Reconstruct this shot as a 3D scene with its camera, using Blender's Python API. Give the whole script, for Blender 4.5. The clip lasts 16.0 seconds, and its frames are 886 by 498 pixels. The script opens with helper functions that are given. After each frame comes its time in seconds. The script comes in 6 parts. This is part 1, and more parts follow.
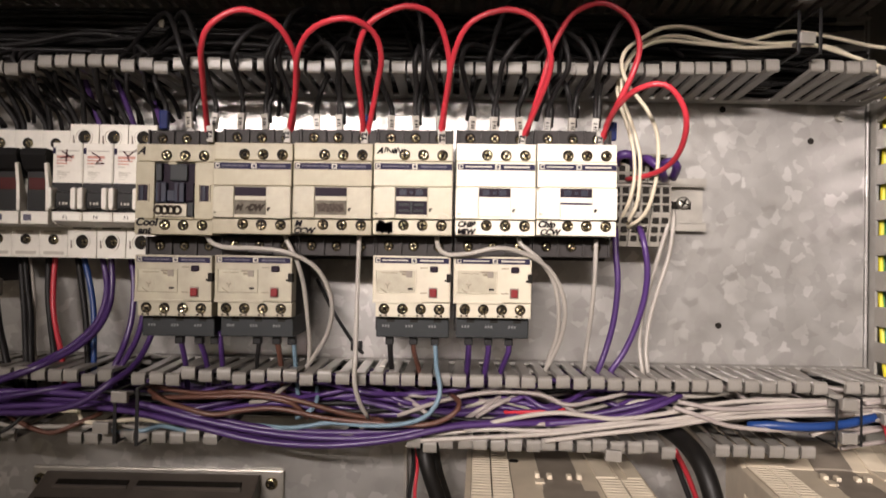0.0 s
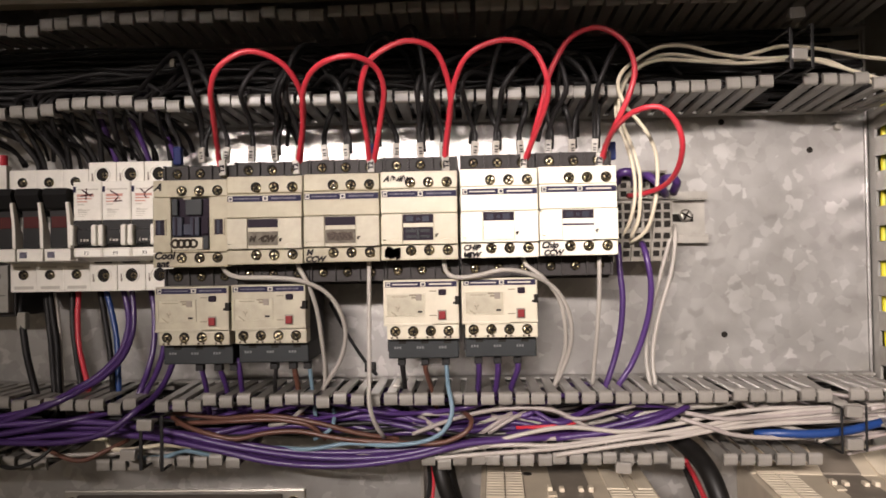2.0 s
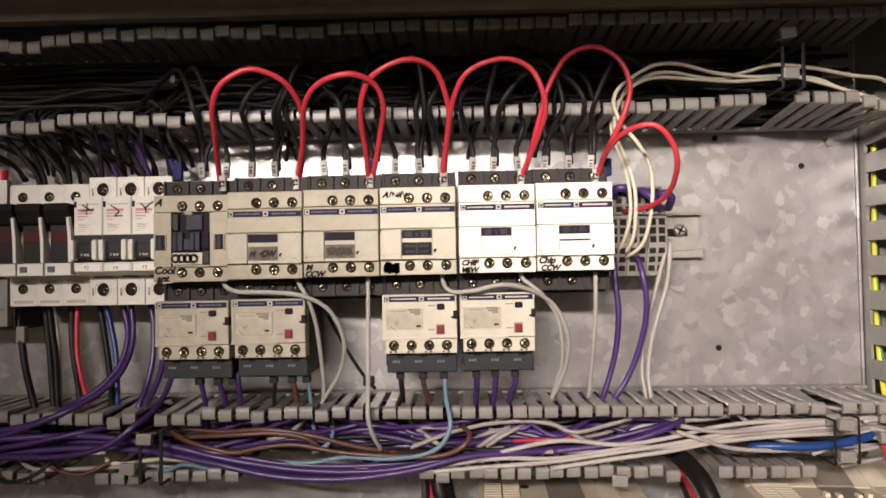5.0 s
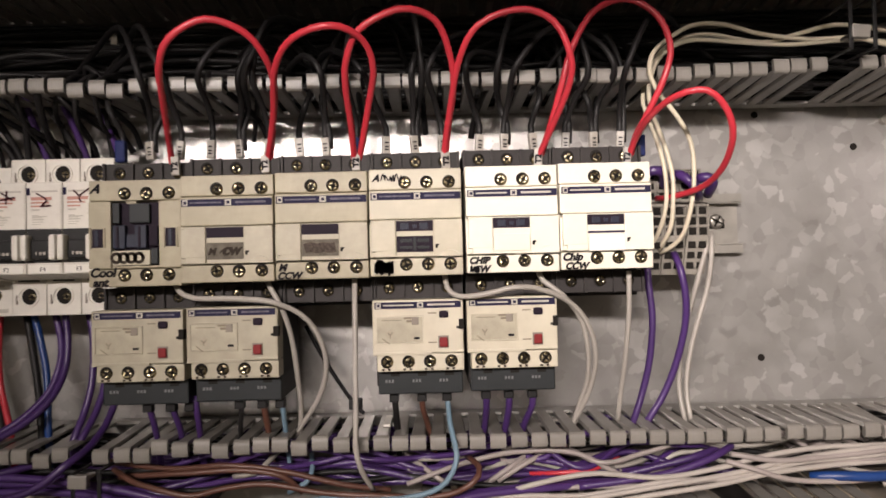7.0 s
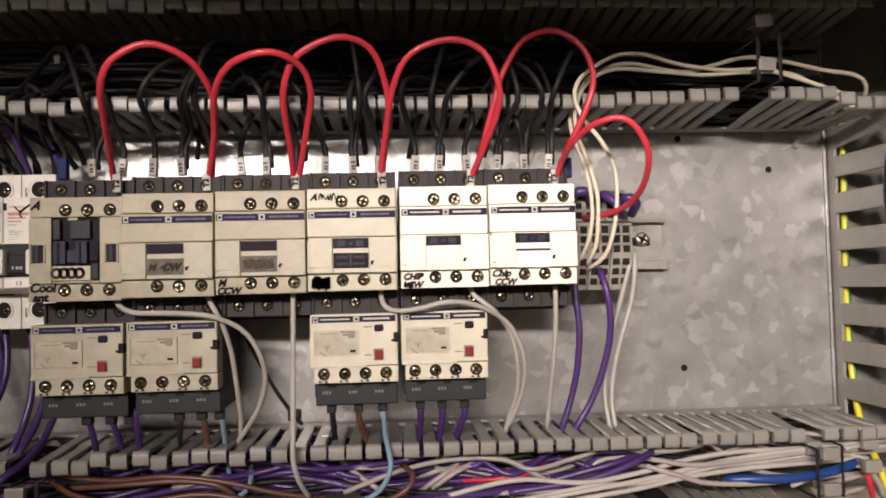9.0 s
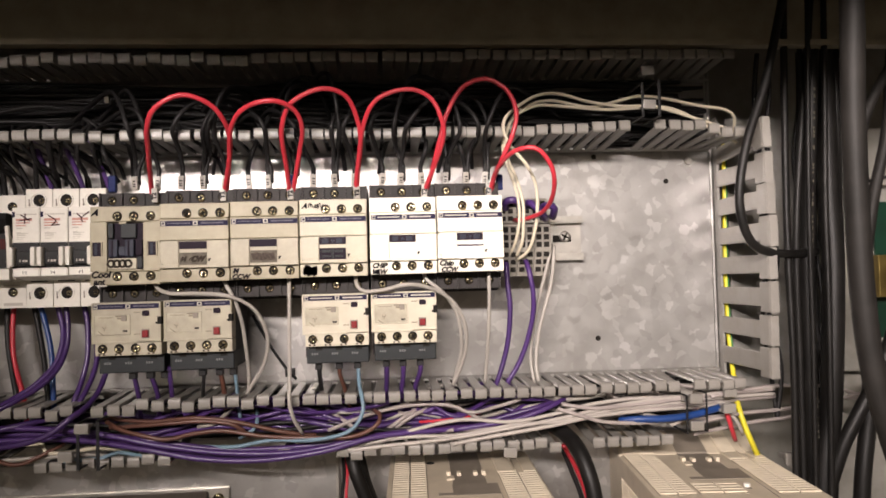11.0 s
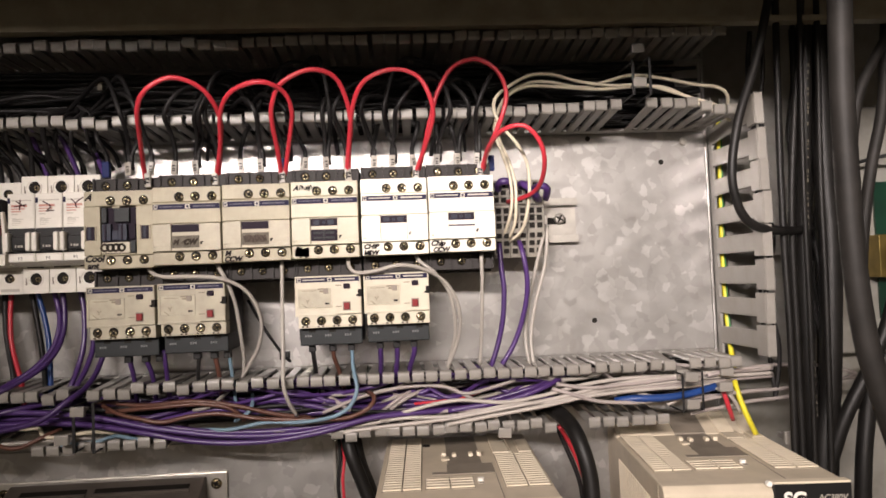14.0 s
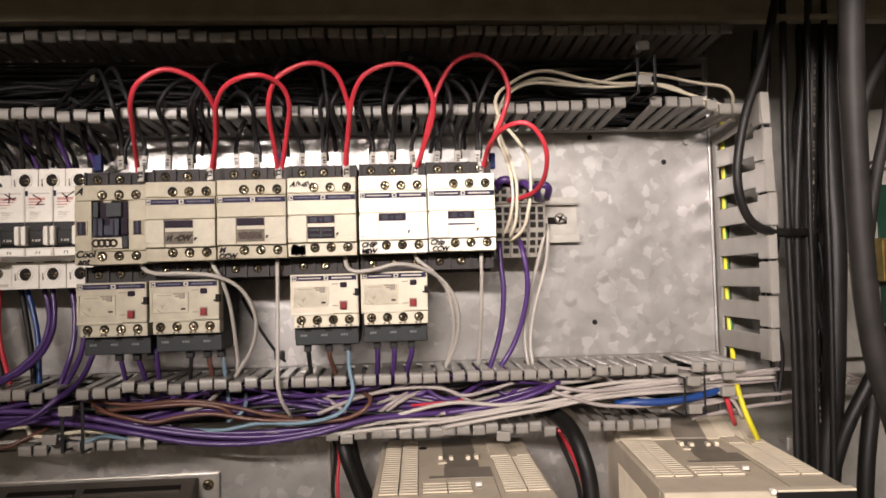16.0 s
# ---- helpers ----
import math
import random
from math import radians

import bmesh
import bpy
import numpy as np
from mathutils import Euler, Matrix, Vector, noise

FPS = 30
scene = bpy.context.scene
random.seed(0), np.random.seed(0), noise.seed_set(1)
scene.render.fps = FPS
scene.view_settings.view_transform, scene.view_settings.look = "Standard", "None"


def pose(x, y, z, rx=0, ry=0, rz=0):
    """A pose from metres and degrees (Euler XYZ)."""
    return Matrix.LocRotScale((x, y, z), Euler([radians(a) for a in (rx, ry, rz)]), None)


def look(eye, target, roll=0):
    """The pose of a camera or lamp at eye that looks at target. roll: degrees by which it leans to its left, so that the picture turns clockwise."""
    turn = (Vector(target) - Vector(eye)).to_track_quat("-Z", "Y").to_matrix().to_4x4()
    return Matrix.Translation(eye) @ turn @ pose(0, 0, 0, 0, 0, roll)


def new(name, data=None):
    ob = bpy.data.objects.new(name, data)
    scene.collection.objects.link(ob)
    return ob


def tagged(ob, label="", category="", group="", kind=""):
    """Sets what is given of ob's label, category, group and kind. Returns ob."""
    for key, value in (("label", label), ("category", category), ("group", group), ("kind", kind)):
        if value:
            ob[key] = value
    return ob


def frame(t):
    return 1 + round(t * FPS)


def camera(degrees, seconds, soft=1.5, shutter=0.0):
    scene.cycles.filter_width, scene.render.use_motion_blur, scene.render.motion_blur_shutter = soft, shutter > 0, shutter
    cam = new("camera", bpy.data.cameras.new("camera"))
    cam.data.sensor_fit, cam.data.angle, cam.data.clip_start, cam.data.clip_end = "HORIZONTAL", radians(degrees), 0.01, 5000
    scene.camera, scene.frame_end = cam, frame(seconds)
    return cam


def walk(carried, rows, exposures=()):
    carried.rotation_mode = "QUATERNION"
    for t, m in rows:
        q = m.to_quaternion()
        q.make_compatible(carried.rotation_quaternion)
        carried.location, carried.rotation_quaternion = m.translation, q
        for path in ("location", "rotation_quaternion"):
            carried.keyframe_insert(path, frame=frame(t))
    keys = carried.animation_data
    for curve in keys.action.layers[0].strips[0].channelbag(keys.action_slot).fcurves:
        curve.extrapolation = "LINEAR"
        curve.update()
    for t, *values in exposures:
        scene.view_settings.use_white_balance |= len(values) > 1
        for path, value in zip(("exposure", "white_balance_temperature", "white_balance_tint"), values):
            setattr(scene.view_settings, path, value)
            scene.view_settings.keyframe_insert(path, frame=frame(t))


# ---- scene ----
cam = camera(62.8, 16.0, soft=1.7, shutter=0.5)
PATH = [
    (0, (0.18, -0.406, -0.035), (0.158, 1.594, -0.011), 1.0),
    (0.5, (0.184, -0.41, -0.032), (0.135, 1.588, 0.046), 0.1),
    (1, (0.186, -0.415, -0.024), (0.12, 1.584, 0.012), -0.9),
    (1.5, (0.186, -0.414, -0.022), (0.149, 1.586, -0.011), -1.1),
    (2, (0.185, -0.419, -0.022), (0.121, 1.58, 0.004), -1.0),
    (2.5, (0.181, -0.417, -0.02), (0.092, 1.581, -0.001), -0.8),
    (3, (0.178, -0.412, -0.021), (0.104, 1.586, 0.017), -0.5),
    (3.5, (0.181, -0.418, -0.019), (0.112, 1.58, 0.027), -0.9),
    (4, (0.182, -0.425, -0.019), (0.117, 1.574, 0.034), -1.0),
    (4.5, (0.183, -0.428, -0.019), (0.13, 1.571, 0.034), -1.0),
    (7, (0.166, -0.348, -0.019), (0.194, 1.652, 0.032), -1.4),
    (7.5, (0.163, -0.33, -0.019), (0.249, 1.667, 0.027), -1.7),
    (8, (0.164, -0.338, -0.016), (0.277, 1.658, 0.047), -1.8),
    (8.5, (0.168, -0.355, -0.015), (0.279, 1.64, 0.072), -1.4),
    (9, (0.178, -0.365, -0.017), (0.318, 1.628, 0.062), -1.3),
    (9.5, (0.18, -0.385, -0.019), (0.345, 1.607, 0.043), -1.4),
    (10, (0.182, -0.441, -0.018), (0.347, 1.551, 0.061), -1.3),
    (12.5, (0.201, -0.499, -0.033), (0.366, 1.494, 0.005), -1.8),
    (13, (0.201, -0.499, -0.035), (0.373, 1.493, 0.013), -1.7),
    (13.5, (0.199, -0.495, -0.034), (0.335, 1.499, 0.034), -1.9),
    (14, (0.204, -0.487, -0.038), (0.336, 1.507, 0.038), -2.2),
    (14.5, (0.205, -0.477, -0.04), (0.315, 1.519, 0.028), -2.3),
    (15, (0.2, -0.473, -0.038), (0.349, 1.521, 0.023), -1.7),
    (15.5, (0.2, -0.475, -0.038), (0.334, 1.519, 0.031), -1.7),
    (16, (0.202, -0.477, -0.037), (0.347, 1.517, 0.034), -1.6),
]
walk(cam, [(t, look(eye, target, roll)) for t, eye, target, roll in PATH],
     exposures=((0.0, -0.05), (4.0, -0.08), (7.0, -0.28), (8.0, -0.33), (9.0, -0.24), (9.5, -0.12), (10.0, 0.0), (12.5, 0.02), (16.0, 0.0)))

# ---- light: one fluorescent batten out in the workshop, dim room behind with added fill ----
world = bpy.data.worlds.new("world")
scene.world = world
world.use_nodes = True
world.node_tree.nodes["Background"].inputs[0].default_value = (0.9, 0.85, 0.75, 1)
world.node_tree.nodes["Background"].inputs[1].default_value = 0.085
LAMP = Vector((0.02, -1.05, 0.26))
lamp_data = bpy.data.lights.new("work_light", "AREA")
lamp_data.shape, lamp_data.size, lamp_data.size_y = "RECTANGLE", 0.60, 0.028
lamp_data.spread = radians(62)
lamp_data.energy, lamp_data.color = 4.6, (0.99, 0.87, 0.825)
work_light = new("work_light", lamp_data)
work_light.matrix_world = look(LAMP, (0.475, 0.05, 0.095))
# unseen overhead lamp added as weak fill for the dark parts
room_data = bpy.data.lights.new("ambient_fill", "AREA")
room_data.shape, room_data.size, room_data.size_y = "RECTANGLE", 0.9, 0.15
room_data.energy, room_data.color = 8.0, (1.0, 0.88, 0.78)
ambient_fill = new("ambient_fill", room_data)
ambient_fill.matrix_world = look((0.2, -1.35, 0.93), (0.2, -1.35, 0.0))

# ---- materials ----
def mat(name, color, rough=0.5, metal=0.0, var=0.12, scale=60.0, fine=900.0, bump=0.08, dirt=None, dirt_amount=0.0, coat=0.0, per_object=0.0, spec=0.5):
    """A procedural surface: base colour with two scales of variation, optional grime and fine relief."""
    m = bpy.data.materials.new(name)
    m.use_nodes = True
    t = m.node_tree
    b = t.nodes["Principled BSDF"]
    tc = t.nodes.new("ShaderNodeTexCoord")
    n1, n2 = t.nodes.new("ShaderNodeTexNoise"), t.nodes.new("ShaderNodeTexNoise")
    n1.inputs["Scale"].default_value, n1.inputs["Detail"].default_value = scale, 6
    n2.inputs["Scale"].default_value, n2.inputs["Detail"].default_value = fine, 3
    t.links.new(tc.outputs["Object"], n1.inputs["Vector"])
    t.links.new(tc.outputs["Object"], n2.inputs["Vector"])
    ramp = t.nodes.new("ShaderNodeValToRGB")
    ramp.color_ramp.elements[0].position, ramp.color_ramp.elements[1].position = 0.3, 0.7
    ramp.color_ramp.elements[0].color = (*[c * (1 - var) for c in color], 1)
    ramp.color_ramp.elements[1].color = (*[min(1, c * (1 + var)) for c in color], 1)
    t.links.new(n1.outputs["Fac"], ramp.inputs["Fac"])
    out = ramp.outputs["Color"]
    if dirt:
        n3 = t.nodes.new("ShaderNodeTexNoise")
        n3.inputs["Scale"].default_value, n3.inputs["Detail"].default_value, n3.inputs["Roughness"].default_value = scale * 0.6, 8, 0.7
        t.links.new(tc.outputs["Object"], n3.inputs["Vector"])
        r3 = t.nodes.new("ShaderNodeValToRGB")
        r3.color_ramp.elements[0].position, r3.color_ramp.elements[1].position = 0.45, 0.75
        r3.color_ramp.elements[0].color = (0, 0, 0, 1)
        r3.color_ramp.elements[1].color = (dirt_amount, dirt_amount, dirt_amount, 1)
        t.links.new(n3.outputs["Fac"], r3.inputs["Fac"])
        mx = t.nodes.new("ShaderNodeMix")
        mx.data_type = "RGBA"
        t.links.new(r3.outputs["Color"], mx.inputs["Factor"])
        t.links.new(out, mx.inputs["A"])
        mx.inputs["B"].default_value = (*dirt, 1)
        out = mx.outputs["Result"]
    if per_object:
        oi = t.nodes.new("ShaderNodeObjectInfo")
        hs = t.nodes.new("ShaderNodeHueSaturation")
        mr = t.nodes.new("ShaderNodeMapRange")
        mr.inputs["To Min"].default_value, mr.inputs["To Max"].default_value = 1 - per_object, 1 + per_object
        t.links.new(oi.outputs["Random"], mr.inputs["Value"])
        t.links.new(mr.outputs["Result"], hs.inputs["Value"])
        t.links.new(out, hs.inputs["Color"])
        out = hs.outputs["Color"]
    t.links.new(out, b.inputs["Base Color"])
    b.inputs["Roughness"].default_value, b.inputs["Metallic"].default_value = rough, metal
    b.inputs["Coat Weight"].default_value = coat
    b.inputs["Specular IOR Level"].default_value = spec
    bp = t.nodes.new("ShaderNodeBump")
    bp.inputs["Strength"].default_value, bp.inputs["Distance"].default_value = bump, 0.0004
    t.links.new(n2.outputs["Fac"], bp.inputs["Height"])
    t.links.new(bp.outputs["Normal"], b.inputs["Normal"])
    return m


def galvanised(name, dark=1.0):
    """Hot-dip zinc: pale and dark spangle cells over dull grey metal with smears."""
    m = bpy.data.materials.new(name)
    m.use_nodes = True
    t = m.node_tree
    b = t.nodes["Principled BSDF"]
    tc = t.nodes.new("ShaderNodeTexCoord")
    nz = t.nodes.new("ShaderNodeTexNoise")
    nz.inputs["Scale"].default_value, nz.inputs["Detail"].default_value = 130, 4
    t.links.new(tc.outputs["Object"], nz.inputs["Vector"])
    warp = t.nodes.new("ShaderNodeMix")
    warp.data_type, warp.blend_type = "RGBA", "LINEAR_LIGHT"
    warp.inputs["Factor"].default_value = 0.0045
    t.links.new(tc.outputs["Object"], warp.inputs["A"])
    t.links.new(nz.outputs["Color"], warp.inputs["B"])
    v = t.nodes.new("ShaderNodeTexVoronoi")
    v.inputs["Scale"].default_value = 135
    v.feature = "SMOOTH_F1"
    v.inputs["Smoothness"].default_value = 0.12
    t.links.new(warp.outputs["Result"], v.inputs["Vector"])
    sep = t.nodes.new("ShaderNodeSeparateColor")
    t.links.new(v.outputs["Color"], sep.inputs["Color"])
    ramp = t.nodes.new("ShaderNodeValToRGB")
    e = ramp.color_ramp.elements
    e[0].position, e[0].color = 0.0, (0.37 * dark, 0.36 * dark, 0.345 * dark, 1)
    e[1].position, e[1].color = 0.22, (0.41 * dark, 0.40 * dark, 0.385 * dark, 1)
    for at, g in ((0.74, 0.435), (0.84, 0.50), (1.0, 0.56)):
        k = ramp.color_ramp.elements.new(at)
        k.color = (g * dark, (g - 0.01) * dark, (g - 0.025) * dark, 1)
    t.links.new(sep.outputs["Red"], ramp.inputs["Fac"])
    big = t.nodes.new("ShaderNodeTexNoise")
    big.inputs["Scale"].default_value, big.inputs["Detail"].default_value = 22, 7
    t.links.new(tc.outputs["Object"], big.inputs["Vector"])
    rb = t.nodes.new("ShaderNodeValToRGB")
    rb.color_ramp.elements[0].position, rb.color_ramp.elements[0].color = 0.3, (0.78, 0.77, 0.75, 1)
    rb.color_ramp.elements[1].position, rb.color_ramp.elements[1].color = 0.75, (1.08, 1.08, 1.08, 1)
    t.links.new(big.outputs["Fac"], rb.inputs["Fac"])
    mul = t.nodes.new("ShaderNodeMix")
    mul.data_type, mul.blend_type = "RGBA", "MULTIPLY"
    mul.inputs["Factor"].default_value = 1
    t.links.new(ramp.outputs["Color"], mul.inputs["A"])
    t.links.new(rb.outputs["Color"], mul.inputs["B"])
    t.links.new(mul.outputs["Result"], b.inputs["Base Color"])
    b.inputs["Metallic"].default_value = 0.6
    rr = t.nodes.new("ShaderNodeMapRange")
    rr.inputs["To Min"].default_value, rr.inputs["To Max"].default_value = 0.30, 0.40
    t.links.new(sep.outputs["Green"], rr.inputs["Value"])
    t.links.new(rr.outputs["Result"], b.inputs["Roughness"])
    bp = t.nodes.new("ShaderNodeBump")
    bp.inputs["Strength"].default_value, bp.inputs["Distance"].default_value = 0.05, 0.0004
    t.links.new(sep.outputs["Blue"], bp.inputs["Height"])
    t.links.new(bp.outputs["Normal"], b.inputs["Normal"])
    return m


ZINC = galvanised("zinc")
CREAM = mat("aged_cream_plastic", (0.345, 0.306, 0.208), 0.48, dirt=(0.13, 0.105, 0.065), dirt_amount=0.5)
CREAM_MID = mat("cream_plastic", (0.455, 0.418, 0.31), 0.42, dirt=(0.25, 0.2, 0.12), dirt_amount=0.2)
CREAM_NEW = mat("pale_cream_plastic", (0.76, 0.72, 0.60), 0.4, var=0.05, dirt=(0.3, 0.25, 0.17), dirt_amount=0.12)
WHITE_P = mat("white_plastic", (0.70, 0.67, 0.60), 0.42, dirt=(0.25, 0.2, 0.14), dirt_amount=0.25)
LABEL = mat("white_label", (0.78, 0.75, 0.68), 0.6, var=0.06)
OLD_LABEL = mat("grey_label", (0.13, 0.115, 0.09), 0.7, var=0.3, scale=220, spec=0.2)
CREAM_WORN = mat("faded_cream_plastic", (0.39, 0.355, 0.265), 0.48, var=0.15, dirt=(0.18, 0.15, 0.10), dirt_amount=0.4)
DUSTY_WINDOW = mat("dusty_window", (0.40, 0.365, 0.275), 0.35, var=0.12, scale=90, dirt=(0.19, 0.16, 0.115), dirt_amount=0.55)
MARK_INK = mat("brown_small_print", (0.040, 0.031, 0.024), 0.7, spec=0.1)
SMUDGE = mat("smudged_marker", (0.070, 0.055, 0.045), 0.7, var=0.45, scale=700, spec=0.1)
FAINT_INK = mat("faint_brown_print", (0.20, 0.17, 0.12), 0.6)
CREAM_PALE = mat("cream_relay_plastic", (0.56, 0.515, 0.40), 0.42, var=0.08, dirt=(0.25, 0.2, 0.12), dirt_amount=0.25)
RED_PEN = mat("dark_red_pen", (0.045, 0.010, 0.014), 0.7, spec=0.1)
SLEEVE_PVC = mat("translucent_marker_sleeve", (0.29, 0.27, 0.235), 0.4, var=0.25, scale=240, dirt=(0.2, 0.17, 0.13), dirt_amount=0.4, per_object=0.25)
DIM_INK = mat("faint_grey_print", (0.13, 0.13, 0.135), 0.6)
DARK_P = mat("dark_grey_plastic", (0.0288, 0.0252, 0.024), 0.6, per_object=0.15, spec=0.25)
BLUE_P = mat("blue_grey_plastic", (0.0168, 0.0196, 0.021), 0.55, spec=0.3)
BLACK_P = mat("black_plastic", (0.008, 0.0075, 0.0075), 0.5, spec=0.3)
ARM_BLUE = mat("dark_blue_plastic", (0.011, 0.014, 0.030), 0.5, spec=0.3, var=0.25)
NAVY = mat("navy_plastic", (0.016, 0.010, 0.018), 0.6, spec=0.12)
STRIP = mat("blue_print", (0.016, 0.013, 0.040), 0.6, spec=0.15, var=0.25)
STRIP_TXT = mat("grey_print", (0.10, 0.095, 0.125), 0.6, spec=0.2, var=0.35, scale=500)
RED_P = mat("red_button", (0.20, 0.014, 0.016), 0.5, spec=0.25)
INK = mat("black_ink", (0.012, 0.010, 0.012), 0.7, spec=0.08)
RED_INK = mat("red_print", (0.50, 0.25, 0.20), 0.6)
PALE_INK = mat("grey_small_print", (0.45, 0.42, 0.36), 0.6)
SCREW = mat("steel_screw", (0.27, 0.23, 0.145), 0.25, metal=1.0, var=0.5, scale=420, per_object=0.4)
# near-black puts shade into flat hole and slot shapes; also the relay side clip
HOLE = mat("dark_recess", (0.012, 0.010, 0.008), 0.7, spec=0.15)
DUCT = mat("grey_pvc", (0.225, 0.211, 0.19), 0.36, var=0.1, dirt=(0.14, 0.12, 0.09), dirt_amount=0.5, per_object=0.10)
DUCT_BACK = mat("grey_pvc_wall", (0.26, 0.25, 0.23), 0.5, dirt=(0.12, 0.10, 0.08), dirt_amount=0.5)
STEEL_PAINT = mat("beige_enamel", (0.30, 0.27, 0.20), 0.5, dirt=(0.15, 0.12, 0.08), dirt_amount=0.4)
GREY_PAINT = mat("grey_enamel", (0.24, 0.23, 0.205), 0.5, var=0.1, dirt=(0.14, 0.12, 0.09), dirt_amount=0.5)
INVERTER = mat("tan_plastic", (0.56, 0.485, 0.37), 0.5, var=0.06, dirt=(0.24, 0.2, 0.14), dirt_amount=0.25)
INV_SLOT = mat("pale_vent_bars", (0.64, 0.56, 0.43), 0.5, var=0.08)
# darker tan puts shade between the vent bars; the front seam shares it
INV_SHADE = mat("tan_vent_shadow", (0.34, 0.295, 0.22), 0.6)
INV_DARK = mat("brown_grey_plastic", (0.21, 0.18, 0.145), 0.5, var=0.15, dirt=(0.30, 0.26, 0.20), dirt_amount=0.3)
BLACK_STEEL = mat("black_enamel", (0.075, 0.062, 0.052), 0.42, dirt=(0.14, 0.12, 0.10), dirt_amount=0.5)
PLATED = mat("plated_steel", (0.42, 0.40, 0.36), 0.4, metal=0.8, var=0.2)
TERM = mat("terminal_grey", (0.27, 0.25, 0.215), 0.5, dirt=(0.12, 0.1, 0.07), dirt_amount=0.4)
GREEN = mat("green_solder_mask", (0.003, 0.026, 0.014), 0.4, var=0.2)
GOLD = mat("brass_terminal", (0.26, 0.19, 0.06), 0.4, metal=0.8, var=0.3)
WIRE = {
    "red": mat("red_pvc", (0.47, 0.030, 0.045), 0.38, var=0.06),
    "black": mat("black_pvc", (0.013, 0.012, 0.012), 0.5, spec=0.25, var=0.25, per_object=0.3),
    "cable": mat("black_rubber", (0.0075, 0.0068, 0.0062), 0.48, spec=0.28, var=0.3, dirt=(0.035, 0.032, 0.029), dirt_amount=0.25),
    "dusty": mat("dusty_black_rubber", (0.014, 0.0125, 0.011), 0.6, var=0.25, spec=0.25, dirt=(0.05, 0.045, 0.041), dirt_amount=0.25),
    "purple": mat("purple_pvc", (0.054, 0.023, 0.112), 0.36, var=0.1, per_object=0.2),
    "grey": mat("grey_wire_pvc", (0.34, 0.315, 0.28), 0.42, var=0.1, per_object=0.12),
    "white": mat("white_wire_pvc", (0.39, 0.355, 0.32), 0.42, var=0.1),
    "cream": mat("cream_wire_pvc", (0.60, 0.54, 0.41), 0.42, var=0.08),
    "pink": mat("pinkish_grey_pvc", (0.32, 0.28, 0.262), 0.42, var=0.1, per_object=0.12),
    "brown": mat("brown_pvc", (0.105, 0.045, 0.030), 0.42, var=0.1),
    "blue": mat("blue_pvc", (0.011, 0.042, 0.17), 0.38, var=0.1),
    "sky": mat("light_blue_pvc", (0.16, 0.245, 0.31), 0.42, var=0.08),
    "yellow": mat("yellow_pvc", (0.62, 0.55, 0.03), 0.4, var=0.06),
    "green": mat("green_pvc", (0.04, 0.22, 0.05), 0.4, var=0.1),
}
SLEEVE_BLUE = mat("navy_sleeve", (0.012, 0.02, 0.09), 0.6, spec=0.2)
LED = bpy.data.materials.new("red_led")
LED.use_nodes = True
LED.node_tree.nodes["Principled BSDF"].inputs["Base Color"].default_value = (0.4, 0.01, 0.02, 1)
LED.node_tree.nodes["Principled BSDF"].inputs["Emission Color"].default_value = (1, 0.03, 0.08, 1)
LED.node_tree.nodes["Principled BSDF"].inputs["Emission Strength"].default_value = 1.6

# ---- mesh helpers ----
def part(name, bm, material, parent=None, label="", at=None, smooth=False):
    me = bpy.data.meshes.new(name)
    bm.to_mesh(me)
    bm.free()
    me.materials.append(material)
    if smooth:
        me.shade_smooth()
    ob = new(name, me)
    ob.parent = parent
    if at:
        ob.location = at
    if label:
        tagged(ob, label)
    return ob


def share(name, me, parent, at, turn=None):
    ob = new(name, me)
    ob.parent = parent
    ob.location = at
    if turn:
        ob.rotation_euler = turn
    return ob


def thing(name, label, category, at=(0, 0, 0), group="", kind=""):
    ob = new(name)
    ob.location = at
    ob.empty_display_size = 0.005
    return tagged(ob, label, category, group, kind)


def box(x0, x1, y0, y1, z0, z1, bevel=0.0, bm=None, segs=2):
    """A bevelled box; appended to bm when one is given."""
    b = bmesh.new()
    bmesh.ops.create_cube(b, size=1)
    for v in b.verts:
        v.co = Vector(((x0 + x1) / 2 + v.co.x * (x1 - x0), (y0 + y1) / 2 + v.co.y * (y1 - y0), (z0 + z1) / 2 + v.co.z * (z1 - z0)))
    if bevel:
        bmesh.ops.bevel(b, geom=b.edges[:], offset=bevel, segments=segs, affect="EDGES", profile=0.6)
    if bm is None:
        return b
    me = bpy.data.meshes.new("tmp")
    b.to_mesh(me)
    b.free()
    bm.from_mesh(me)
    bpy.data.meshes.remove(me)
    return bm


def boxes(rows, bevel=0.0, segs=2):
    bm = bmesh.new()
    for r in rows:
        box(*r, bevel=bevel, bm=bm, segs=segs)
    return bm


def extrude_profile(profile, x0, x1, bevel=0.0):
    """A prism along x from a (y, z) outline."""
    bm = bmesh.new()
    a = [bm.verts.new((x0, y, z)) for y, z in profile]
    c = [bm.verts.new((x1, y, z)) for y, z in profile]
    n = len(profile)
    bm.faces.new(a)
    bm.faces.new(list(reversed(c)))
    for i in range(n):
        j = (i + 1) % n
        bm.faces.new((a[j], a[i], c[i], c[j]))
    bmesh.ops.recalc_face_normals(bm, faces=bm.faces[:])
    if bevel:
        bmesh.ops.bevel(bm, geom=bm.edges[:], offset=bevel, segments=2, affect="EDGES", profile=0.6)
    return bm


